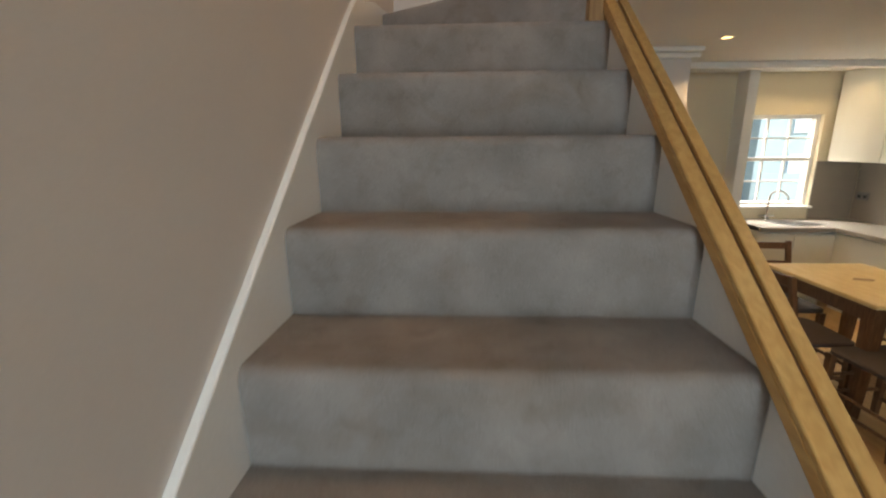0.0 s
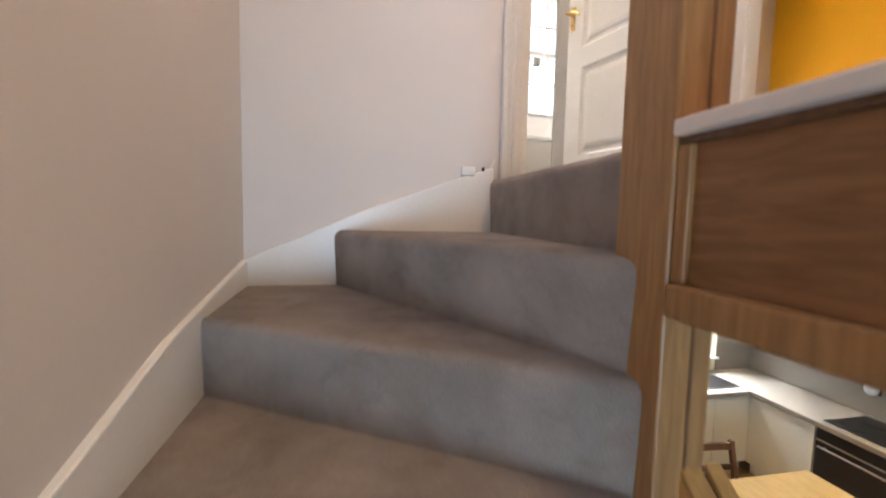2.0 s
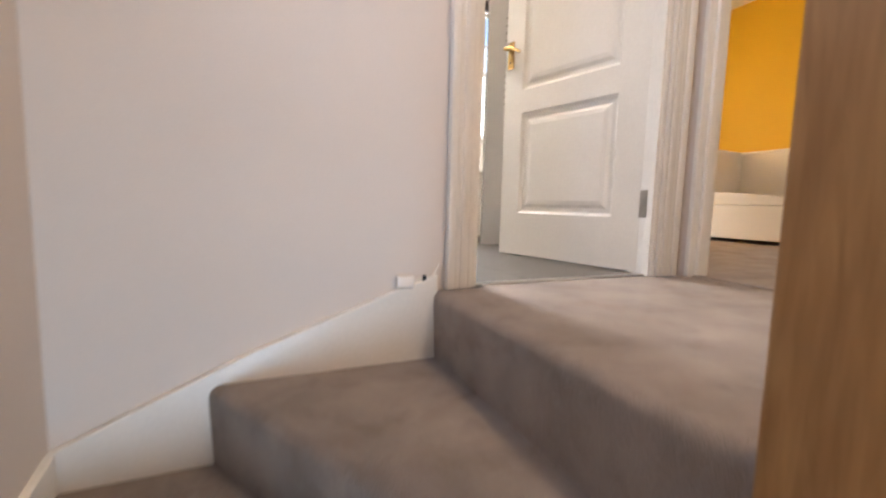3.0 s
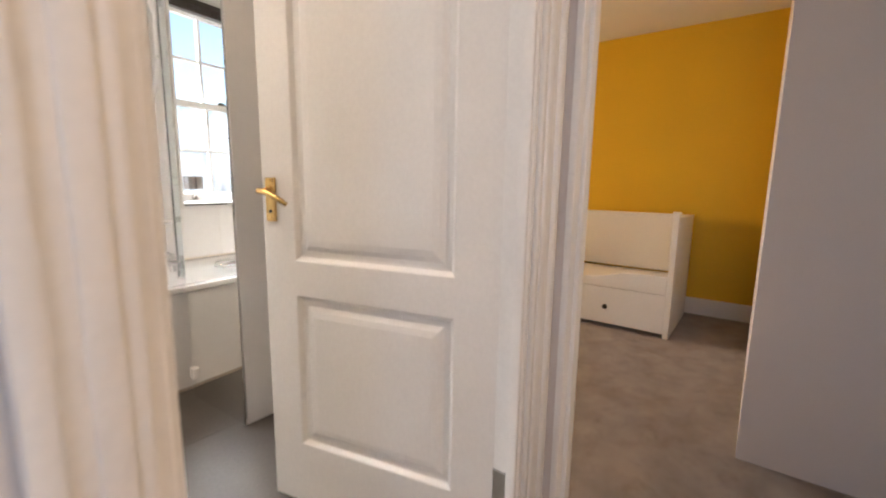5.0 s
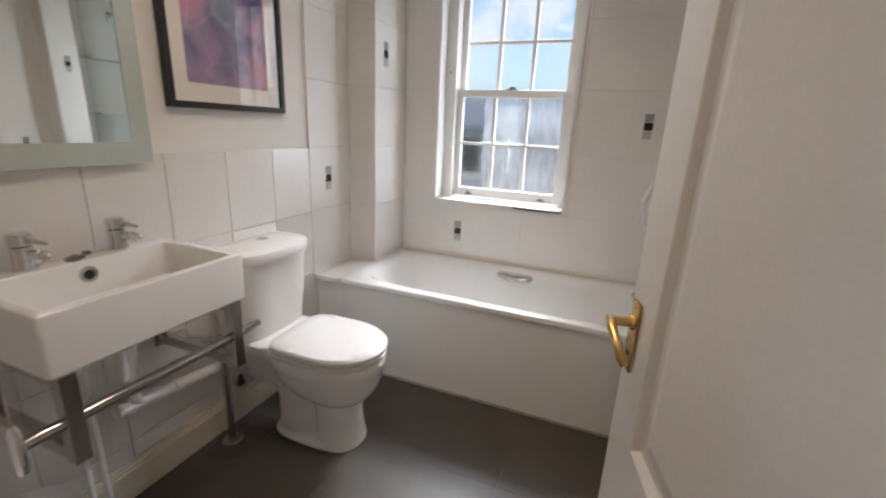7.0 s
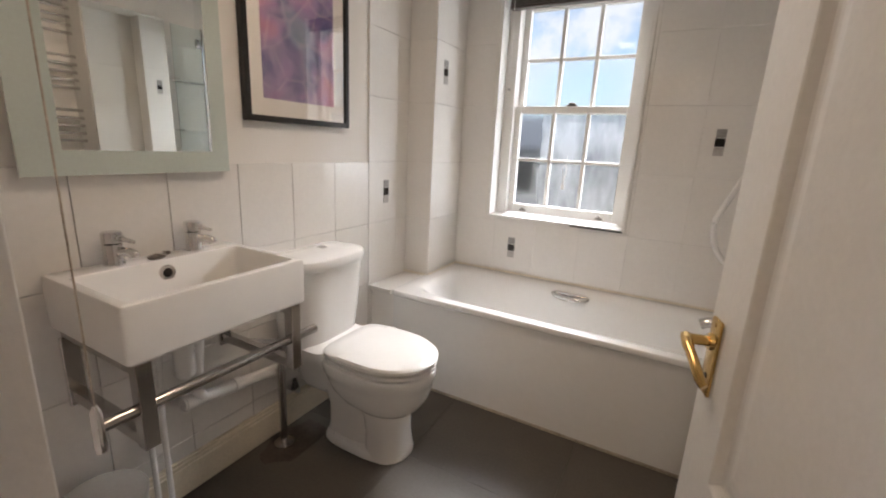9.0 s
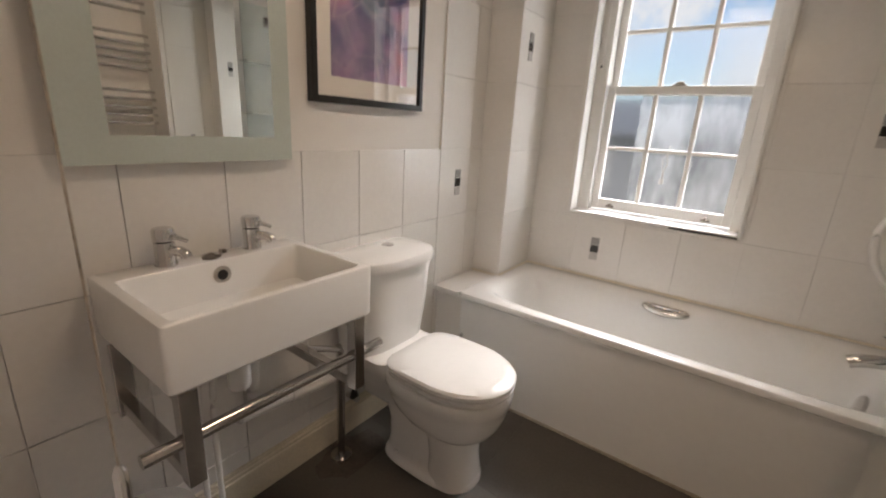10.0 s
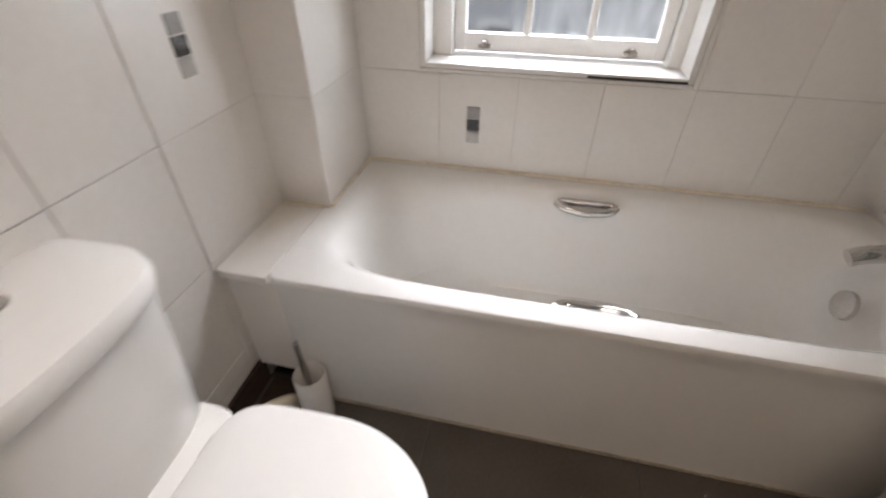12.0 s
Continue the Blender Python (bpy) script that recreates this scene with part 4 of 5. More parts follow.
rings = [oval(0.157, WY, z, ax, ay, p=7, pf=2.9, n=56) for z, ax, ay in ((0.758, 0.114, 0.190), (0.762, 0.124, 0.199), (0.772, 0.127, 0.202), (0.790, 0.127, 0.202), (0.801, 0.121, 0.196), (0.807, 0.10, 0.175), (0.810, 0.04, 0.07))]
part("cistern_lid", loft(rings), CERAMIC, wc, smooth=True)
part("flush_button", merge(lathe([(0.003, 0.0), (0.023, 0.0), (0.024, 0.006), (0.019, 0.009), (0.003, 0.0095)], n=24, centre=(0.125, WY + 0.035, 0.806))), CHROME, wc, "round chrome flush button", smooth=True)
for s in (-0.075, 0.075):
    part("seat_hinge", tube([(0.29, WY + s - 0.02, 0.442), (0.29, WY + s + 0.02, 0.442)], 0.012), PLASTIC, wc, smooth=True)
part("floor_bolt", lathe([(0.002, 0.0), (0.009, 0.0), (0.009, 0.006), (0.002, 0.01)], n=14, centre=(0.33, WY - 0.115, 0.06)), PLASTIC, wc, smooth=True)
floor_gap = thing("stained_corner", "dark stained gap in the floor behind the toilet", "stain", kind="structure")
part("patch", prism([(0.062, 2.42), (0.20, 2.40), (0.30, 2.52), (0.27, 2.735), (0.062, 2.745)], 0.001, 0.0035), DARKBROWN, floor_gap)
part("wall_gap", boxes((XL - 0.006, XL + 0.006, 2.503, 2.79, 0.004, 0.105), bevel=0.002), DARKBROWN, floor_gap, "dark brown strip where the skirting is missing")
part("patch", prism([(0.062, 2.79), (0.062, 2.70), (0.20, 2.70), (0.195, 2.79)], 0.0036, 0.005), DARKBROWN, floor_gap)
part("patch", loft([[(x + 0.012 * math.sin(x * 90), y + 0.012 * math.sin(y * 80), z) for x, y, _ in oval(0.16, 2.10, 0, 0.09, 0.15, n=40)] for z in (0.0012, 0.0028)]), STAIN, floor_gap, "reddish brown floor stain")
part("patch", prism([(0.066, 1.53), (0.115, 1.515), (0.16, 1.55), (0.165, 1.60), (0.13, 1.635), (0.066, 1.64)], 0.0012, 0.004), DARKBROWN, floor_gap)
elbow = thing("drain_elbow", "grubby white drain elbow in the dark corner", "pipe")
part("pipe", tube(smooth_line([(0.10, 2.60, 0.004), (0.11, 2.61, 0.05), (0.14, 2.64, 0.075), (0.18, 2.69, 0.06), (0.19, 2.71, 0.02)], 6), 0.017, 12), CREAM, elbow, smooth=True)
waste = thing("waste_pipe", "grubby white soil pipe behind the toilet", "pipe")
part("pipe", tube(smooth_line([(0.07, WY + 0.02, 0.19), (0.14, WY + 0.02, 0.19), (0.23, WY + 0.01, 0.2)]), 0.052, 20), PLASTIC, waste, smooth=True)
valve = thing("stop_valve", "small dark metal stop valve beside the toilet", "valve")
part("body", tube([(0.07, 2.16, 0.20), (0.13, 2.16, 0.20)], 0.012), STEEL, valve, smooth=True)
part("tap_head", tube([(0.11, 2.16, 0.205), (0.11, 2.16, 0.25)], [0.018, 0.008]), BLACK, valve, smooth=True)

brush = thing("toilet_brush", "white toilet brush holder with a grey handle", "toilet brush")
brush.location = (0.268, 2.70, 0.0)
part("holder", lathe([(0.006, 0.0), (0.044, 0.0), (0.048, 0.02), (0.046, 0.20), (0.043, 0.205), (0.040, 0.20), (0.038, 0.03), (0.006, 0.025)], n=28), CERAMIC, brush, smooth=True)
part("brush_handle", tube([(0.0, 0.0, 0.028), (-0.014, 0.0, 0.33)], [0.009, 0.008], 12), STEEL, brush, smooth=True)

# basin on a chrome stand
SX0, SX1, SY0, SY1, SZ0, SZ1 = XL + 0.001, 0.437, 1.415, 1.93, 0.75, 0.895
basin = thing("basin", "white square ceramic basin with two chrome taps", "basin")
cx, cy, ax, ay = (SX0 + SX1) / 2, (SY0 + SY1) / 2, (SX1 - SX0) / 2, (SY1 - SY0) / 2
icx, iax = (SX0 + 0.088 + SX1 - 0.022) / 2, (SX1 - 0.022 - SX0 - 0.088) / 2
iay = ay - 0.028
rings = [oval(cx, cy, SZ0, ax - 0.006, ay - 0.006, p=50, n=120), oval(cx, cy, SZ0 + 0.006, ax - 0.001, ay - 0.001, p=60, n=120), oval(cx, cy, SZ1 - 0.008, ax, ay, p=60, n=120), oval(cx, cy, SZ1 - 0.002, ax - 0.003, ay - 0.003, p=60, n=120),
         oval(cx, cy, SZ1, ax - 0.009, ay - 0.009, p=60, n=120), oval(icx, cy, SZ1, iax + 0.004, iay + 0.004, p=26, n=120), oval(icx, cy, SZ1 - 0.006, iax - 0.001, iay - 0.001, p=24, n=120),
         oval(icx + 0.004, cy, SZ1 - 0.095, iax - 0.018, iay - 0.02, p=14, n=120), oval(icx + 0.004, cy, SZ1 - 0.112, iax - 0.04, iay - 0.045, p=7, n=120), oval(icx, cy, SZ1 - 0.118, 0.03, 0.03, p=2, n=120)]
part("bowl", loft(rings), CERAMIC, basin, smooth=True)
part("overflow", merge(moved(lathe([(0.013, 0.0), (0.023, 0.0), (0.023, 0.004), (0.013, 0.005)], n=24), pose(SX0 + 0.095, cy, SZ1 - 0.038, 0, 84, 0))), CHROME, basin, "chrome overflow ring", smooth=True)
part("overflow_hole", moved(lathe([(0.001, 0.0), (0.0135, 0.0), (0.0135, 0.002), (0.001, 0.0022)], n=20), pose(SX0 + 0.0985, cy, SZ1 - 0.038, 0, 84, 0)), BLACK, basin)
part("plug", lathe([(0.002, 0.0), (0.022, 0.0), (0.022, 0.004), (0.002, 0.005)], n=20, centre=(icx, cy, SZ1 - 0.117)), CHROME, basin, smooth=True)


def pillar_tap(y, turn):
    t = thing("pillar_tap", "chrome cylindrical basin tap", "tap", group="basin taps")
    t.matrix_world = pose(SX0 + 0.044, y, SZ1 - 0.001, 0, 0, turn) @ Matrix.Scale(1.0, 4)
    part("body", lathe([(0.002, 0.0), (0.025, 0.0), (0.026, 0.005), (0.0235, 0.01), (0.0235, 0.062), (0.002, 0.066)], n=28), CHROME, t, smooth=True)
    part("tap_top", lathe([(0.002, 0.066), (0.024, 0.066), (0.025, 0.09), (0.022, 0.096), (0.002, 0.097)], n=28), CHROME, t, smooth=True)
    part("spout", tube(smooth_line([(0.01, 0, 0.040), (0.042, 0, 0.042), (0.058, 0, 0.036), (0.062, 0, 0.028)]), 0.0125, 14), CHROME, t, smooth=True)
    part("lever", merge(tube([(0.006, 0, 0.081), (0.028, 0, 0.079)], 0.011, 14), tube([(0.022, 0.004, 0.078), (0.055, 0.014, 0.066)], [0.0075, 0.0045], 12)), CHROME, t, smooth=True)


pillar_tap(1.565, 25)
pillar_tap(1.79, 30)
plugchain = thing("plug_chain", "small chrome plug and chain lying on the basin", "plug")
part("plug", lathe([(0.002, 0.0), (0.020, 0.0), (0.020, 0.006), (0.006, 0.012), (0.002, 0.014)], n=20, centre=(SX0 + 0.055, 1.665, SZ1)), TARNISH, plugchain, smooth=True)
part("chain", tube(smooth_line([(SX0 + 0.055, 1.665, SZ1 + 0.012), (SX0 + 0.07, 1.68, SZ1 + 0.006), (SX0 + 0.05, 1.695, SZ1 + 0.004), (SX0 + 0.03, 1.705, SZ1 + 0.008)]), 0.0042, 8), TARNISH, plugchain, smooth=True)
part("stud", lathe([(0.002, 0.0), (0.008, 0.0), (0.007, 0.008), (0.002, 0.01)], n=14, centre=(SX0 + 0.03, 1.715, SZ1)), TARNISH, plugchain, smooth=True)

stand = thing("basin_stand", "polished steel basin stand with a towel rail", "basin stand")
LX = SX1 - 0.03
for y in (SY0 + 0.02, SY1 - 0.05):
    part("bracket", boxes((XL + 0.004, LX + 0.0, y, y + 0.03, SZ0 - 0.034, SZ0 - 0.002), bevel=0.002), STANDSTEEL, stand)
    part("upright", boxes((LX - 0.012, LX + 0.022, y - 0.003, y + 0.033, 0.525, SZ0 - 0.003), bevel=0.002), STANDSTEEL, stand)
    part("lower_arm", boxes((XL + 0.004, LX - 0.013, y, y + 0.03, 0.527, 0.557), bevel=0.002), STANDSTEEL, stand)
    part("wall_plate", boxes((XL + 0.0015, XL + 0.012, y - 0.006, y + 0.036, 0.51, SZ0 - 0.036), bevel=0.002), STANDSTEEL, stand)
part("towel_rail", tube([(LX + 0.004, SY0 - 0.052, 0.63), (LX + 0.004, SY1 + 0.06, 0.63)], 0.0145, 18), STANDSTEEL, stand, smooth=True)
fleg = part("floor_leg", tube([(0.135, 2.07, 0.0), (0.135, 2.07, 0.46), (0.135, 2.06, 0.48)], 0.0145, 16), STANDSTEEL, stand, smooth=True)
part("floor_flange", lathe([(0.005, 0.0), (0.04, 0.0), (0.04, 0.006), (0.018, 0.012), (0.005, 0.012)], n=24, centre=(0.135, 2.07, 0.0)), STANDSTEEL, fleg, smooth=True)
part("leg_arm", tube([(0.135, 2.06, 0.47), (0.135, SY1 - 0.03, 0.54)], 0.0115, 12), STANDSTEEL, stand, smooth=True)
trap = thing("bottle_trap", "white plastic bottle trap and waste pipe", "waste trap")
part("bottle", lathe([(0.005, 0.51), (0.026, 0.51), (0.031, 0.52), (0.031, 0.60), (0.034, 0.605), (0.034, 0.635), (0.022, 0.64), (0.022, 0.745), (0.005, 0.745)], n=24, centre=(0.15, 1.69, 0)), PLASTIC, trap, smooth=True)
part("tail_pipe", tube(smooth_line([(0.15, 1.70, 0.615), (0.13, 1.735, 0.62), (0.115, 1.757, 0.60), (0.105, 1.757, 0.53), (0.10, 1.752, 0.42), (0.095, 1.77, 0.372), (0.092, 1.83, 0.36)]), 0.019, 14), PLASTIC, trap, smooth=True)
part("waste_run", tube([(0.092, 1.70, 0.374), (0.092, 1.93, 0.347), (0.092, 2.14, 0.321)], 0.0225, 16), PLASTIC, trap, smooth=True)
for y in (1.72, 1.90, 2.10):
    part("collar", tube([(0.092, y - 0.014, 0.3741 - (y - 1.714) * 0.12), (0.092, y + 0.014, 0.3741 - (y - 1.686) * 0.12)], 0.027, 16), PLASTIC, trap, smooth=True)
part("compression_nut", tube([(0.145, 1.71, 0.616), (0.132, 1.732, 0.619)], 0.027, 12), PLASTIC, trap, smooth=True)
for y in (1.582, 1.622):
    pipe = thing("supply_pipe", "white painted water supply pipe under the basin", "pipe", group="supply pipes")
    part("pipe", tube(smooth_line([(0.12, y, 0.0), (0.12, y, 0.4), (0.125, y + 0.01, 0.6), (0.11, y + 0.04, 0.74)]), 0.0085, 10), PLASTIC, pipe, smooth=True)
bin_ = thing("waste_bin", "small round grey-beige bathroom bin", "bin")
bin_.location = (0.20, 1.415, 0.0)
part("pail", lathe([(0.01, 0.0), (0.085, 0.0), (0.09, 0.01), (0.10, 0.28), (0.005, 0.281)], n=32), BINGREY, bin_, smooth=True)
part("bin_lid", lathe([(0.005, 0.282), (0.104, 0.282), (0.104, 0.292), (0.07, 0.306), (0.005, 0.312)], n=32), BINGREY, bin_, smooth=True)

# mirror with a frosted border, picture, pull cord, shaver unit
MX = 0.075
mirror = thing("mirror", "wall mirror with a wide frosted glass border", "mirror")
part("backing", boxes((XL - 0.006, MX - 0.006, 1.43, 1.925, 1.16, 2.09)), PLASTIC, mirror)
part("border", boxes((MX - 0.005, MX, 1.405, 1.945, 1.143, 1.207), (MX - 0.005, MX, 1.405, 1.945, 2.05, 2.11), (MX - 0.005, MX, 1.405, 1.493, 1.207, 2.05), (MX - 0.005, MX, 1.89, 1.945, 1.207, 2.05)), FROST, mirror, "frosted pale green glass border")
part("mirror_glass", boxes((MX - 0.005, MX - 0.001, 1.493, 1.89, 1.207, 2.05)), MIRROR, mirror, "clear silvered mirror glass")
pic = thing("picture_frame", "black framed abstract print in purple, red and blue", "picture")
PY0, PY1, PZ0, PZ1, PT = 2.035, 2.572, 1.318, 2.06, 0.022
part("frame", boxes((XL - 0.006, XL + 0.02, PY0, PY0 + PT, PZ0, PZ1), (XL - 0.006, XL + 0.02, PY1 - PT, PY1, PZ0, PZ1), (XL - 0.006, XL + 0.02, PY0 + PT, PY1 - PT, PZ0, PZ0 + PT), (XL - 0.006, XL + 0.02, PY0 + PT, PY1 - PT, PZ1 - PT, PZ1), bevel=0.0015), BLACK, pic)
part("mount", boxes((XL - 0.002, XL + 0.004, PY0 + PT, PY1 - PT, PZ0 + PT, PZ1 - PT)), PLASTIC, pic, "off-white mount")
part("print", boxes((XL + 0.004, XL + 0.0055, PY0 + 0.085, PY1 - 0.085, PZ0 + 0.085, PZ1 - 0.07)), ART, pic, "swirling abstract print")
gl = part("glazing", boxes((XL + 0.011, XL + 0.0125, PY0 + PT, PY1 - PT, PZ0 + PT, PZ1 - PT)), PICGLASS, pic)
gl.visible_shadow = False
cord = thing("pull_cord", "grubby brown pull cord with a chrome weight", "pull cord")
part("cord", tube([(0.60, 1.29, CEIL_UP), (0.60, 1.29, 0.79)], 0.0016, 8), GRIME, cord)
part("weight", lathe([(0.002, 0.70), (0.009, 0.70), (0.010, 0.71), (0.009, 0.78), (0.004, 0.792), (0.002, 0.793)], n=18, centre=(0.60, 1.29, 0)), CHROME, cord, smooth=True)
shaver = thing("shaver_socket", "white shaver socket plate on the wall", "socket")
part("plate", boxes((XL - 0.008, XL + 0.002, 1.245, 1.325, 1.22, 1.40), bevel=0.003), PLASTIC, shaver)
for y, z in ((1.262, 1.385), (1.275, 1.36), (1.28, 1.345), (1.27, 1.26)):
    part("screw", moved(lathe([(0.001, 0), (0.004, 0), (0.004, 0.0015), (0.001, 0.002)], n=10), pose(XL + 0.002, y, z, 0, 90, 0)), BLACK, shaver)

# tall mirrored cabinet, towel radiator, shower at the tap end
cab = thing("tall_cabinet", "tall narrow bathroom cabinet with a mirrored front", "cabinet")
CX, CY0, CY1, CZ = 1.632, 2.24, 2.66, 1.94
part("carcass", boxes((CX + 0.03, XR - 0.002, CY0, CY1, 0.0, CZ), bevel=0.002), PLASTIC, cab, "grey-white carcass")
part("mirror_door", prism([(CX, CY1 - 0.001), (CX + 0.021, CY0 + 0.002), (CX + 0.026, CY0 + 0.002), (CX + 0.005, CY1 - 0.001)], 0.004, CZ - 0.004), MIRROR, cab, "full-height mirror door")
part("plinth", boxes((CX + 0.022, CX + 0.0295, CY0 + 0.002, CY1 - 0.002, 0.001, 0.028)), PLASTIC, cab)
part("door_catch", boxes((CX - 0.014, CX + 0.004, 2.62, 2.66, 0.10, 0.15), bevel=0.004), PLASTIC, cab, "small white catch")
part("door_knob", boxes((CX - 0.022, CX + 0.006, 2.505, 2.552, 0.972, 1.024), bevel=0.003), STEEL, cab, "square brushed metal knob", smooth=True)
rad = thing("towel_radiator", "chrome ladder towel radiator on the wall", "towel radiator")
for y in (1.86, 2.27):
    part("upright", boxes((1.775, 1.80, y - 0.012, y + 0.012, 0.75, 1.96), bevel=0.006), CHROME, rad, smooth=True)
    part("wall_stub", tube([(1.80, y, 1.85), (XR - 0.001, y, 1.85)], 0.009), CHROME, rad)
for g0 in (0.86, 1.19, 1.478, 1.766):
    for k in range(5):
        z = g0 + k * 0.042
        part("rung", tube(smooth_line([(1.787, 1.87, z), (1.784, 1.96, z), (1.783, 2.065, z), (1.784, 2.17, z), (1.787, 2.26, z)], 4), 0.0085, 10), CHROME, rad, smooth=True)
shower = thing("shower_set", "shower riser rail with a white hose", "shower")
part("riser_rail", tube([(1.80, 3.17, 0.98), (1.80, 3.17, 1.99)], 0.0095, 14), CHROME, shower, smooth=True)
for z in (1.0, 1.96):
    part("rail_bracket", boxes((1.785, XR - 0.001, 3.15, 3.19, z - 0.02, z + 0.02), bevel=0.006), PLASTIC, shower, smooth=True)
head = part("shower_head", tube([(1.78, 3.165, 1.84), (1.745, 3.15, 1.96), (1.71, 3.14, 2.06), (1.67, 3.13, 2.10), (1.65, 3.125, 2.092)], [0.014, 0.014, 0.02, 0.04, 0.042], 16), PLASTIC, shower, "white hand shower head", smooth=True)
part("slider", boxes((1.765, 1.815, 3.145, 3.195, 1.87, 1.93), bevel=0.008), PLASTIC, shower, smooth=True)
part("hose", tube(smooth_line([(1.785, 3.167, 1.84), (1.775, 3.17, 1.55), (1.71, 3.19, 1.30), (1.63, 3.21, 1.08), (1.60, 3.215, 0.98), (1.625, 3.21, 0.87), (1.69, 3.19, 0.80), (1.77, 3.17, 0.785), (1.835, 3.15, 0.80)], 10), 0.0125, 12), PLASTIC, shower, "white plastic hose", smooth=True)
part("hose_union", tube([(1.80, 3.155, 0.795), (XR - 0.001, 3.15, 0.80)], 0.016), CHROME, shower, smooth=True)
for z in (1.27, 1.60):
    sh = thing("corner_shelf", "small white shelf at the tap end of the bath", "shelf", group="shelves over the bath")
    part("board", prism([(XR - 0.001, 2.79), (XR - 0.001, 3.0), (1.76, 3.0), (1.73, 2.90), (1.74, 2.79)], z, z + 0.016, bevel=0.003), PLASTIC, sh)

screen = thing("bath_screen", "clear glass bath screen with a chrome edge", "shower screen")
sg = part("screen_glass", boxes((1.712, 1.718, 2.745, 2.94, BZ + 0.012, 1.94), bevel=0.001), SCREEN, screen)
sg.visible_shadow = False
part("edge_profile", boxes((1.707, 1.723, 2.94, 2.952, BZ + 0.001, 1.95), bevel=0.002), CHROME, screen, "chrome edge profile")
part("clamp", boxes((1.704, 1.726, 2.90, 2.93, 1.82, 1.88), bevel=0.003), CHROME, screen)
part("bottom_seal", boxes((1.711, 1.719, 2.745, 2.94, BZ + 0.001, BZ + 0.0115)), PLASTIC, screen)


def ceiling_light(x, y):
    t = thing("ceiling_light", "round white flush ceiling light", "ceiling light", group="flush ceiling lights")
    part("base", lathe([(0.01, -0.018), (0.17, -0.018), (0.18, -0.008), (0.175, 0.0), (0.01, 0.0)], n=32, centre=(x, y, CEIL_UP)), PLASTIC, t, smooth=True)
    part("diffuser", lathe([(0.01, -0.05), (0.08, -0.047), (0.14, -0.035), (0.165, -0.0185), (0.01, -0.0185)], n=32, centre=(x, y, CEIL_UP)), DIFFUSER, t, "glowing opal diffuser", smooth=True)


# both fittings are out of view, added where those lamps hang
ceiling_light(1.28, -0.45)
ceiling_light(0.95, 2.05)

# venetian blind drawn up at the window head
blind = thing("venetian_blind", "dark brown venetian blind drawn up at the window", "blind")
part("head_rail", boxes((0.46, 1.20, YW + 0.02, YW + 0.06, 2.07, 2.10), bevel=0.003), BROWNBLIND, blind)
for k in range(7):
    part("slat", boxes((0.465, 1.195, YW + 0.018, YW + 0.064, 2.035 + k * 0.005, 2.038 + k * 0.005)), BROWNBLIND, blind)
part("bottom_rail", boxes((0.463, 1.197, YW + 0.018, YW + 0.064, 2.02, 2.033), bevel=0.003), BROWNBLIND, blind)
part("blind_cord", tube([(0.49, YW + 0.012, 2.06), (0.492, YW + 0.012, 1.58)], 0.002, 6), PLASTIC, blind)

# ---------------------------------------------------------------- bedroom: white child's bed
bed = thing("day_bed", "white painted child's bed with a drawer in its base", "bed")
BFX, BBX, BYR, BYL = 3.90, 4.62, 1.03, 2.55
for y in (BYR, BYL):
    end = part("end_panel", side_prism([(BFX, 0.0), (BBX, 0.0), (BBX, 0.80), (BFX + 0.05, 0.815), (BFX + 0.05, 0.835), (BFX, 0.835)], "y", y, y + 0.035, bevel=0.004), WHITE, bed)
    part("end_cap", boxes((BFX - 0.006, BFX + 0.056, y - 0.006, y + 0.041, 0.836, 0.850), bevel=0.004), WHITE, end)
back = part("back_panel", boxes((BBX - 0.03, BBX, BYR + 0.036, BYL - 0.001, 0.342, 0.775), bevel=0.004), WHITE, bed)
part("top_rail", boxes((BBX - 0.042, BBX + 0.006, BYR + 0.036, BYL - 0.001, 0.7755, 0.80), bevel=0.006), WHITE, back)
part("side_rail", side_prism([(BYR + 0.036, 0.30), (BYL - 0.001, 0.30), (BYL - 0.001, 0.40), (2.2, 0.40), (1.75, 0.355), (1.55, 0.36), (1.45, 0.385), (1.36, 0.41), (1.20, 0.42), (BYR + 0.036, 0.42)], "x", BFX + 0.004, BFX + 0.024, bevel=0.003), WHITE, bed)
drw = part("drawer_front", boxes((BFX, BFX + 0.02, BYR + 0.034, BYL - 0.004, 0.03, 0.295), bevel=0.004), WHITE, bed)
part("knob", tube([(BFX - 0.026, 1.445, 0.158), (BFX - 0.018, 1.445, 0.158), (BFX, 1.445, 0.158)], [0.017, 0.018, 0.009], 14), BLACK, drw, "small dark knob", smooth=True)
part("mattress_board", boxes((BFX + 0.026, BBX - 0.031, BYR + 0.036, BYL - 0.001, 0.30, 0.33)), WHITE, bed)

# ---------------------------------------------------------------- kitchen and dining room
KY, KX = 3.42, 4.75
structure("wall_kitchen_window", boxes((2.2, 3.47, KY, 3.6, LOW, CEIL_LOW), (4.27, KX, KY, 3.6, LOW, CEIL_LOW), (3.47, 4.27, KY, 3.6, LOW, -1.655), (3.47, 4.27, KY, 3.6, -0.66, CEIL_LOW)), CREAMWALL, "cream kitchen wall around the window", "wall")
structure("wall_kitchen_side", boxes((KX, 4.95, -4.4, 3.6, LOW, CEIL_LOW)), CREAMWALL, "cream kitchen wall behind the units", "wall")
structure("wall_dining_block", boxes((0.9, 2.2, 2.2, 3.6, LOW, CEIL_LOW), (-0.03, 0.9, 1.121, 3.6, LOW, CEIL_LOW)), PAINT, "white dining room wall beyond the stairs", "wall")
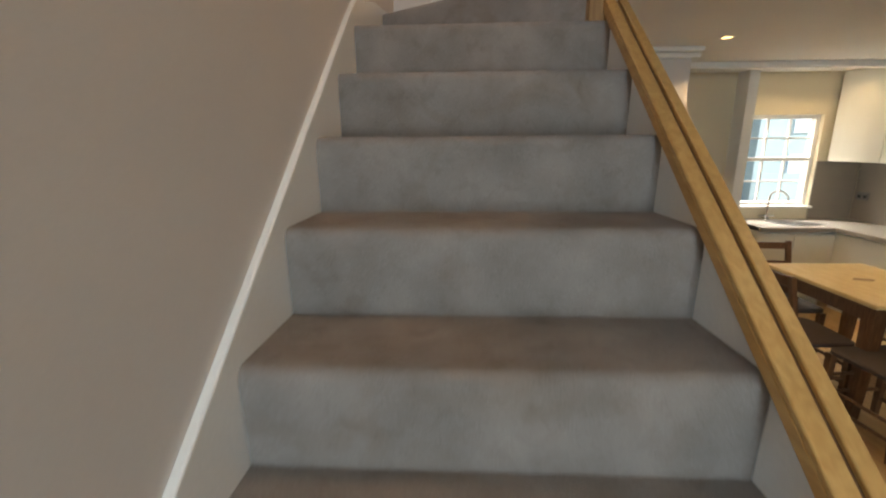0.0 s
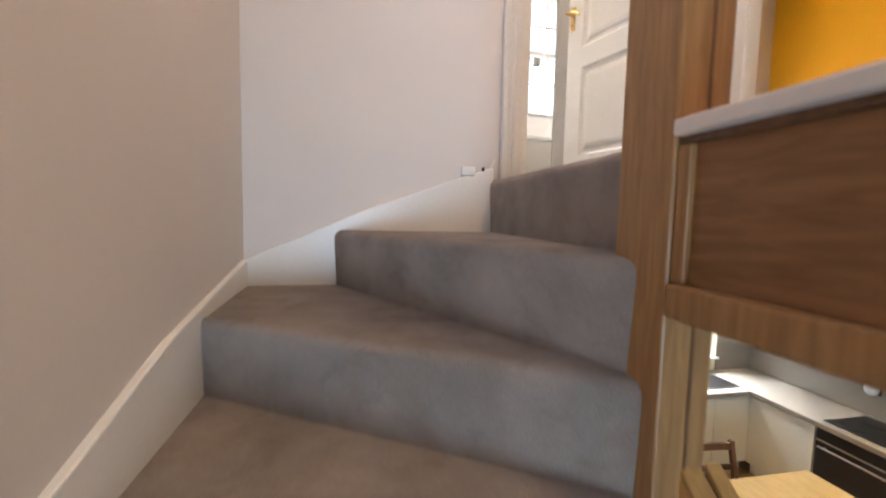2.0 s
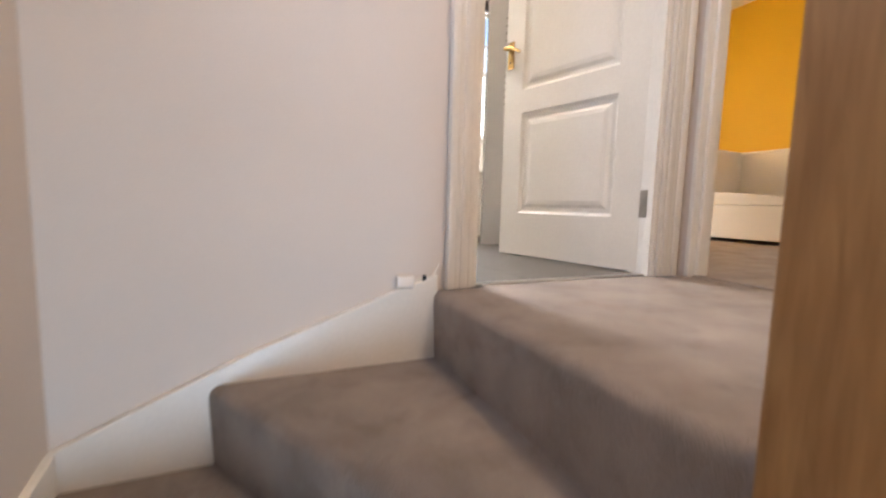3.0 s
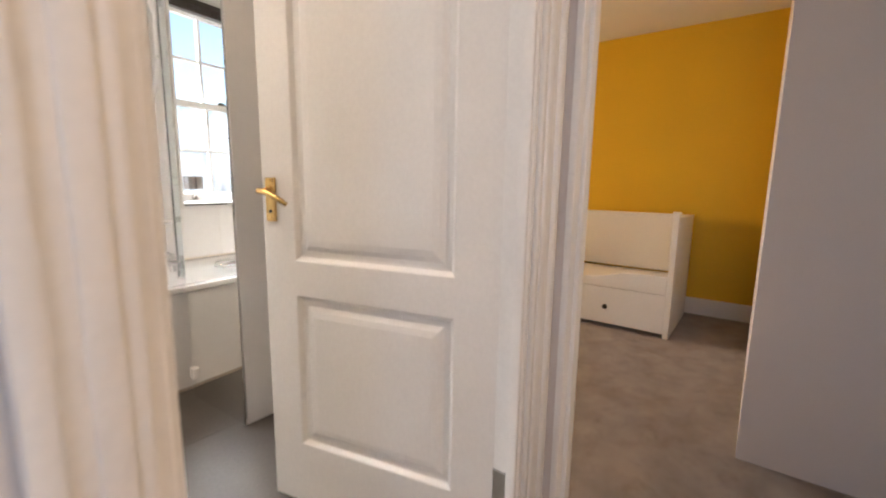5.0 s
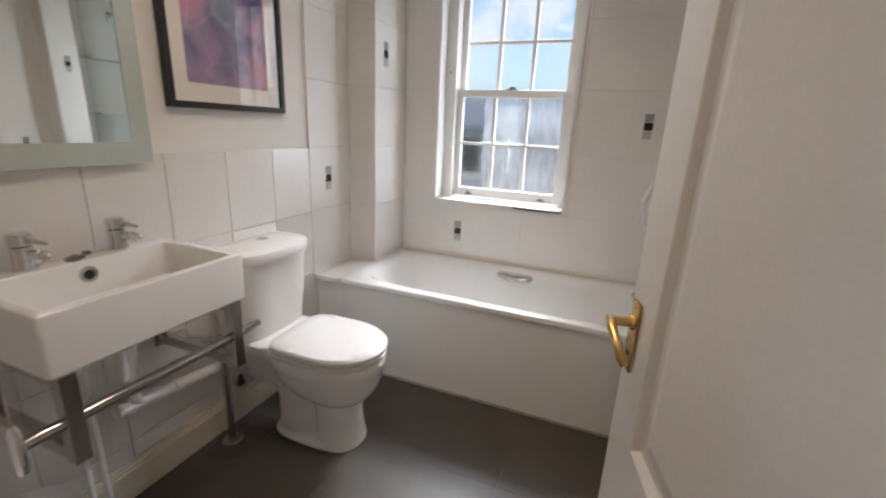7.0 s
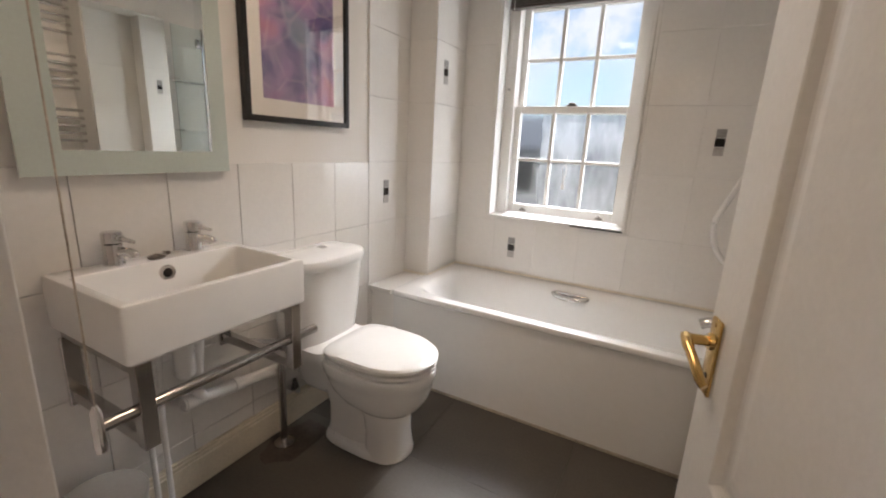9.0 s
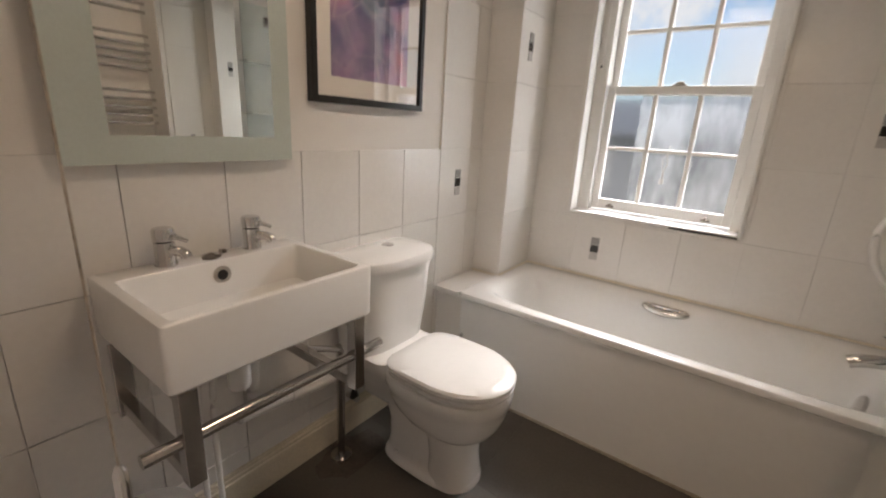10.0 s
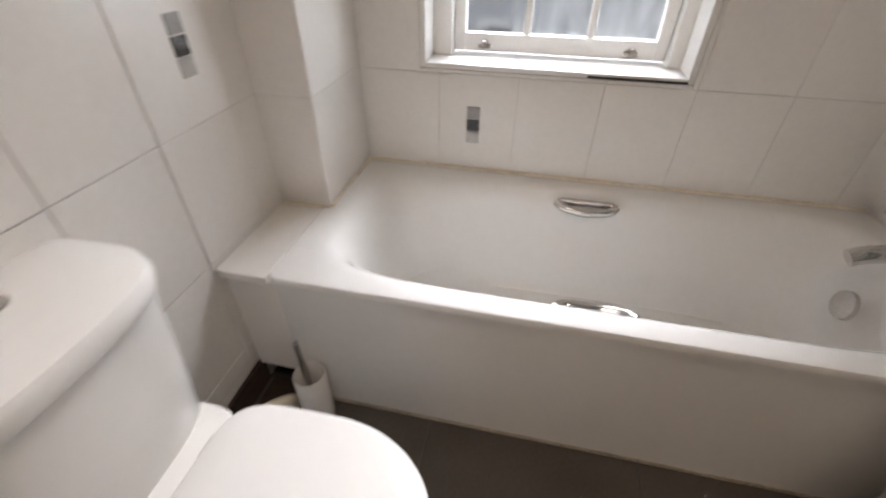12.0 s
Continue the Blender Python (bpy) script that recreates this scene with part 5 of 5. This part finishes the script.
structure("wall_lounge", boxes((-0.017, 0.08, -4.4, -4.2, LOW, CEIL_LOW), (0.95, 4.75, -4.4, -4.2, LOW, CEIL_LOW), (0.08, 0.95, -4.4, -4.2, LOW, -1.85), (0.08, 0.95, -4.4, -4.2, -0.35, CEIL_LOW)), PAINT, "white wall with the front window opening", "wall")
structure("kitchen_pier", boxes((3.30, 3.40, 3.22, KY, LOW, CEIL_LOW)), WHITE, "white painted pier beside the kitchen window", "wall")
structure("kitchen_beam", boxes((2.2, KX, 2.78, 2.90, -0.285, CEIL_LOW), bevel=0.01), CEIL, "white ceiling beam over the kitchen", "beam")
structure("dining_cornice", merge(boxes((0.9, 2.25, 2.10, 2.2, -0.262, CEIL_LOW), bevel=0.012), boxes((0.9, 2.25, 2.15, 2.2, -0.30, -0.262), bevel=0.01)), CEIL, "white plaster cornice", "cornice")
kwin = thing("window_2", "white painted kitchen sash window", "window", kind="structure")
part("window_frame", boxes((3.47, 3.51, 3.47, 3.55, -1.655, -0.66), (4.23, 4.27, 3.47, 3.55, -1.655, -0.66), (3.51, 4.23, 3.47, 3.55, -0.70, -0.66), (3.51, 4.23, 3.47, 3.55, -1.655, -1.61), (3.51, 4.23, 3.475, 3.53, -1.155, -1.115), bevel=0.003), WHITE, kwin)
for z0, z1 in ((-1.61, -1.155), (-1.115, -0.70)):
    for x in (3.75, 3.99):
        part("glazing_bar", boxes((x - 0.009, x + 0.009, 3.50, 3.525, z0, z1)), WHITE, kwin)
    for x0, x1 in ((3.51, 3.741), (3.759, 3.981), (3.999, 4.23)):
        part("glazing_bar", boxes((x0, x1, 3.50, 3.525, (z0 + z1) / 2 - 0.008, (z0 + z1) / 2 + 0.008)), WHITE, kwin)
part("window_sill", boxes((3.44, 4.30, 3.39, 3.50, -1.675, -1.65), bevel=0.004), WHITE, kwin)
for z0, z1 in ((-1.61, -1.155), (-1.115, -0.70)):
    p = part("pane", boxes((3.51, 4.23, 3.515, 3.519, z0, z1)), CLEAR, kwin)
    p.visible_shadow = False

WT = -1.80
worktop = thing("worktop", "pale stone L-shaped kitchen worktop", "worktop")
part("run", boxes((3.41, KX - 0.001, 2.85, KY - 0.001, WT - 0.004, WT), (4.15, KX - 0.001, 0.9, 2.85, WT - 0.004, WT)), WORKTOP, worktop)
part("edge", boxes((3.41, 4.16, 2.846, 2.87, WT - 0.044, WT - 0.0045), (4.146, 4.17, 0.9, 2.846, WT - 0.044, WT - 0.0045), bevel=0.003), WORKEDGE, worktop, "grey-brown worktop edge")


def base_unit(x0, x1, y0, y1, front):
    u = thing("base_unit", "cream gloss handleless kitchen base unit", "kitchen unit", group="kitchen base units")
    part("body", boxes((x0, x1, y0, y1, LOW + 0.12, WT - 0.045)), CABINET, u)
    part("plinth", boxes((x0 + (0.05 if front == "x" else 0), x1, y0 + (0.05 if front == "y" else 0), y1, LOW, LOW + 0.119)), CABINET, u)
    if front == "y":
        part("door", boxes((x0 + 0.003, x1 - 0.003, y0 - 0.02, y0 - 0.001, LOW + 0.125, WT - 0.062), bevel=0.002), CABINET, u)
    else:
        part("door", boxes((x0 - 0.02, x0 - 0.001, y0 + 0.003, y1 - 0.003, LOW + 0.125, WT - 0.062), bevel=0.002), CABINET, u)


for x0, x1 in ((3.41, 3.78), (3.78, 4.19)):
    base_unit(x0, x1, 2.90, KY - 0.002, "y")
for y0, y1 in ((2.27, 2.88), (0.95, 1.64)):
    base_unit(4.20, KX - 0.002, y0, y1, "x")
oven = thing("oven", "black built-under oven with a steel handle", "oven")
part("body", boxes((4.20, KX - 0.002, 1.65, 2.26, LOW + 0.12, WT - 0.045)), CABINET, oven)
part("control_panel", boxes((4.178, 4.199, 1.655, 2.255, WT - 0.15, WT - 0.05), bevel=0.002), BLACK, oven)
part("oven_door", boxes((4.178, 4.199, 1.655, 2.255, WT - 0.62, WT - 0.155), bevel=0.002), BLACK, oven)
part("trim", boxes((4.174, 4.1785, 1.655, 2.255, WT - 0.625, WT - 0.57)), STEEL, oven)
part("trim", boxes((4.174, 4.1785, 1.655, 2.255, WT - 0.165, WT - 0.15)), STEEL, oven)
part("oven_handle", merge(tube([(4.14, 1.70, WT - 0.20), (4.14, 2.21, WT - 0.20)], 0.009), tube([(4.14, 1.74, WT - 0.20), (4.18, 1.74, WT - 0.20)], 0.006), tube([(4.14, 2.17, WT - 0.20), (4.18, 2.17, WT - 0.20)], 0.006)), STEEL, oven, smooth=True)
hob = thing("hob", "black glass hob set in the worktop", "hob")
part("glass", boxes((4.22, 4.68, 1.64, 2.24, WT + 0.001, WT + 0.007), bevel=0.002), BLACK, hob)
for x, y in ((4.33, 1.79), (4.57, 1.79), (4.33, 2.09), (4.57, 2.09)):
    part("ring", lathe([(0.06, 0.0), (0.085, 0.0), (0.085, 0.004), (0.06, 0.004)], n=20, centre=(x, y, WT + 0.007)), BLACK, hob)


def wall_unit(y0, y1):
    u = thing("wall_unit", "cream gloss handleless wall cupboard", "kitchen unit", group="kitchen wall cupboards")
    part("body", boxes((4.37, KX - 0.002, y0, y1, -1.15, CEIL_LOW - 0.004)), CABINET, u)
    part("door", boxes((4.35, 4.369, y0 + 0.002, y1 - 0.002, -1.155, CEIL_LOW - 0.02), bevel=0.002), CABINET, u)


for y0, y1 in ((2.78, 3.38), (2.18, 2.778), (1.58, 2.178), (0.98, 1.578)):
    wall_unit(y0, y1)
structure("splashback", boxes((KX - 0.012, KX - 0.002, 0.9, KY - 0.012, WT + 0.002, -1.157), (4.275, KX - 0.013, KY - 0.012, KY - 0.002, WT + 0.002, -1.157), (3.41, 3.465, KY - 0.012, KY - 0.002, WT + 0.002, -1.157)), SPLASH, "taupe glass splashback behind the worktop", "splashback")
sink = thing("kitchen_sink", "dark inset kitchen sink by the window", "sink")
part("rim", boxes((3.72, 4.14, 2.95, 3.30, WT + 0.001, WT + 0.006), bevel=0.002), STEEL, sink)
part("bowl", boxes((3.745, 4.115, 2.975, 3.275, WT + 0.0065, WT + 0.0085)), BLACK, sink)
ktap = thing("kitchen_tap", "chrome swan-neck kitchen tap", "tap")
part("neck", tube(smooth_line([(3.78, 3.34, WT), (3.78, 3.34, WT + 0.22), (3.79, 3.31, WT + 0.31), (3.83, 3.24, WT + 0.33), (3.86, 3.18, WT + 0.28), (3.865, 3.17, WT + 0.23)]), 0.0105, 12), CHROME, ktap, smooth=True)
part("body", merge(lathe([(0.004, 0.0), (0.026, 0.0), (0.024, 0.06), (0.004, 0.065)], n=20, centre=(3.78, 3.34, WT)), tube([(3.70, 3.34, WT + 0.045), (3.86, 3.34, WT + 0.045)], 0.012)), CHROME, ktap, smooth=True)
for y, z in ((2.575, -1.525), (3.3, -1.53)):
    so = thing("wall_socket", "grey double socket on the splashback", "socket", group="kitchen sockets")
    part("plate", boxes((KX - 0.02, KX - 0.012, y - 0.073, y + 0.073, z - 0.043, z + 0.043), bevel=0.002), SATIN, so)
    for k in (-0.035, 0.035):
        part("outlet", boxes((KX - 0.0215, KX - 0.0202, y + k - 0.02, y + k + 0.02, z - 0.02, z + 0.012)), BLACK, so)
plug = thing("wall_plug", "round white plug-in unit on a dark socket plate", "socket")
part("plate", boxes((KX - 0.021, KX - 0.012, 2.18, 2.32, -1.60, -1.515), bevel=0.002), BLACK, plug)
part("disc", moved(lathe([(0.004, 0.0), (0.05, 0.0), (0.054, 0.012), (0.05, 0.03), (0.036, 0.038), (0.004, 0.04)], n=28), pose(KX - 0.0215, 2.245, -1.56, 0, -90, 0)), PLASTIC, plug, "white plastic disc", smooth=True)

# table and chairs
TX0, TX1, TY0, TY1, TZ = 2.76, 3.50, 0.86, 1.80, -1.885
table = thing("dining_table", "pale wooden topped table with dark square legs", "table")
part("tabletop", boxes((TX0, TX1, TY0, TY1, TZ - 0.028, TZ), bevel=0.006), PINE, table)
part("apron", boxes((TX0 + 0.05, TX1 - 0.05, TY0 + 0.04, TY0 + 0.06, TZ - 0.13, TZ - 0.029), (TX0 + 0.05, TX1 - 0.05, TY1 - 0.06, TY1 - 0.04, TZ - 0.13, TZ - 0.029), (TX0 + 0.04, TX0 + 0.06, TY0 + 0.06, TY1 - 0.06, TZ - 0.13, TZ - 0.029), (TX1 - 0.06, TX1 - 0.04, TY0 + 0.06, TY1 - 0.06, TZ - 0.13, TZ - 0.029)), DARKWOOD, table)
for x in (TX0 + 0.07, TX1 - 0.07):
    for y in (TY0 + 0.07, TY1 - 0.07):
        part("leg", loft([[(x + a * w, y + b * w, z) for a, b in ((-1, -1), (1, -1), (1, 1), (-1, 1))] for z, w in ((LOW, 0.026), (TZ - 0.14, 0.04), (TZ - 0.029, 0.04))]), DARKWOOD, table)
part("stain", prism([(3.05, 1.36), (3.16, 1.33), (3.21, 1.37), (3.10, 1.41)], TZ + 0.0005, TZ + 0.0012), OAK_DIM, table, "brown stain on the top")


def make_chair():
    c = thing("dining_chair", "dark-stained wooden ladder-back dining chair", "chair", group="chairs round the table")
    for x in (-0.19, 0.19):
        part("front_leg", loft([[(x + a * w, 0.19 + b * w, z) for a, b in ((-1, -1), (1, -1), (1, 1), (-1, 1))] for z, w in ((0, 0.015), (0.44, 0.02))]), DARKWOOD, c)
        part("back_post", loft([[(x + a * 0.018, y + b * 0.014, z) for a, b in ((-1, -1), (1, -1), (1, 1), (-1, 1))] for z, y in ((0, -0.235), (0.44, -0.19), (0.65, -0.205), (0.90, -0.26))]), DARKWOOD, c)
        part("side_stretcher", tube([(x, 0.19, 0.22), (x, -0.21, 0.22)], 0.011, 8), DARKWOOD, c)
        part("side_stretcher", tube([(x, 0.19, 0.12), (x, -0.22, 0.12)], 0.011, 8), DARKWOOD, c)
    part("seat", loft([oval(0, 0, z, w, w * 0.98, p=7, n=32) for z, w in ((0.44, 0.205), (0.446, 0.218), (0.468, 0.22), (0.474, 0.21))]), SEATPAD, c, "dark seat")
    for y, z in ((0.19, 0.30), (0.19, 0.18), (-0.215, 0.26)):
        part("cross_stretcher", tube([(-0.19, y, z), (0.19, y, z)], 0.011, 8), DARKWOOD, c)
    for z, y, h in ((0.835, -0.245, 0.055), (0.70, -0.215, 0.04), (0.58, -0.20, 0.04)):
        rows = []
        for i in range(9):
            x = -0.172 + 0.344 * i / 8
            b = -0.02 * (1 - (x / 0.172) ** 2)
            rows.append([(x, y + b - 0.008, z), (x, y + b + 0.008, z), (x, y + b + 0.008, z + h), (x, y + b - 0.008, z + h)])
        part("back_slat", loft(rows), DARKWOOD, c)
    return c


chair = make_chair()
chair.matrix_world = pose(2.64, 1.21, LOW, 0, 0, -90)
copy_thing(chair, pose(2.90, 1.78, LOW, 0, 0, 180))
copy_thing(chair, pose(2.84, 0.76, LOW, 0, 0, 6))
copy_thing(chair, pose(3.63, 1.30, LOW, 0, 0, 90))

# the two at negative y are unseen, added to warm the stair treads
for x, y in ((2.13, 0.54), (2.26, 1.85), (3.70, 1.80), (3.72, 3.08), (4.12, 3.06), (3.70, 0.4), (1.75, -0.75), (1.75, -2.05)):
    dl = thing("downlight", "small recessed warm ceiling downlight", "downlight", group="ceiling downlights")
    part("bezel", lathe([(0.034, 0.0), (0.045, -0.002), (0.046, 0.002), (0.034, 0.002)], n=24, centre=(x, y, CEIL_LOW - 0.002)), WHITE, dl, smooth=True)
    part("lens", lathe([(0.002, 0.0), (0.033, 0.0), (0.033, 0.001), (0.002, 0.001)], n=20, centre=(x, y, CEIL_LOW - 0.003)), BULB, dl)
    lamp("downlight_beam", "SPOT", look((x, y, CEIL_LOW - 0.012), (x + 0.001, y, LOW)), 3.5 if y > 2.5 else 10 if y > 0 else 5.5, (1.0, 0.74, 0.44), radius=0.03, spot=radians(125))

# ---------------------------------------------------------------- outside
house = thing("neighbour_house", "grey brick house across the gardens", "house")
part("wall", boxes((-9, 9.5, 15, 22, -3.2, 1.3)), SHADED, house)
part("roof", side_prism([(14.6, 1.3), (22.4, 1.3), (18.5, 2.6)], "x", -9.4, 9.9), ROOFSLATE, house)
for x in (-6, -3.2, -0.4, 2.4, 5.2, 8.0):
    for z in (-2.2, -0.2):
        w = part("window", boxes((x - 0.5, x + 0.5, 14.93, 14.998, z, z + 1.2)), BLACK, house)
        part("frame", boxes((x - 0.58, x - 0.5, 14.9, 14.998, z - 0.08, z + 1.28), (x + 0.5, x + 0.58, 14.9, 14.998, z - 0.08, z + 1.28), (x - 0.5, x + 0.5, 14.9, 14.998, z - 0.08, z), (x - 0.5, x + 0.5, 14.9, 14.998, z + 1.2, z + 1.28)), WHITE, w)


far = thing("pale_house", "white rendered house beyond the garden", "house")
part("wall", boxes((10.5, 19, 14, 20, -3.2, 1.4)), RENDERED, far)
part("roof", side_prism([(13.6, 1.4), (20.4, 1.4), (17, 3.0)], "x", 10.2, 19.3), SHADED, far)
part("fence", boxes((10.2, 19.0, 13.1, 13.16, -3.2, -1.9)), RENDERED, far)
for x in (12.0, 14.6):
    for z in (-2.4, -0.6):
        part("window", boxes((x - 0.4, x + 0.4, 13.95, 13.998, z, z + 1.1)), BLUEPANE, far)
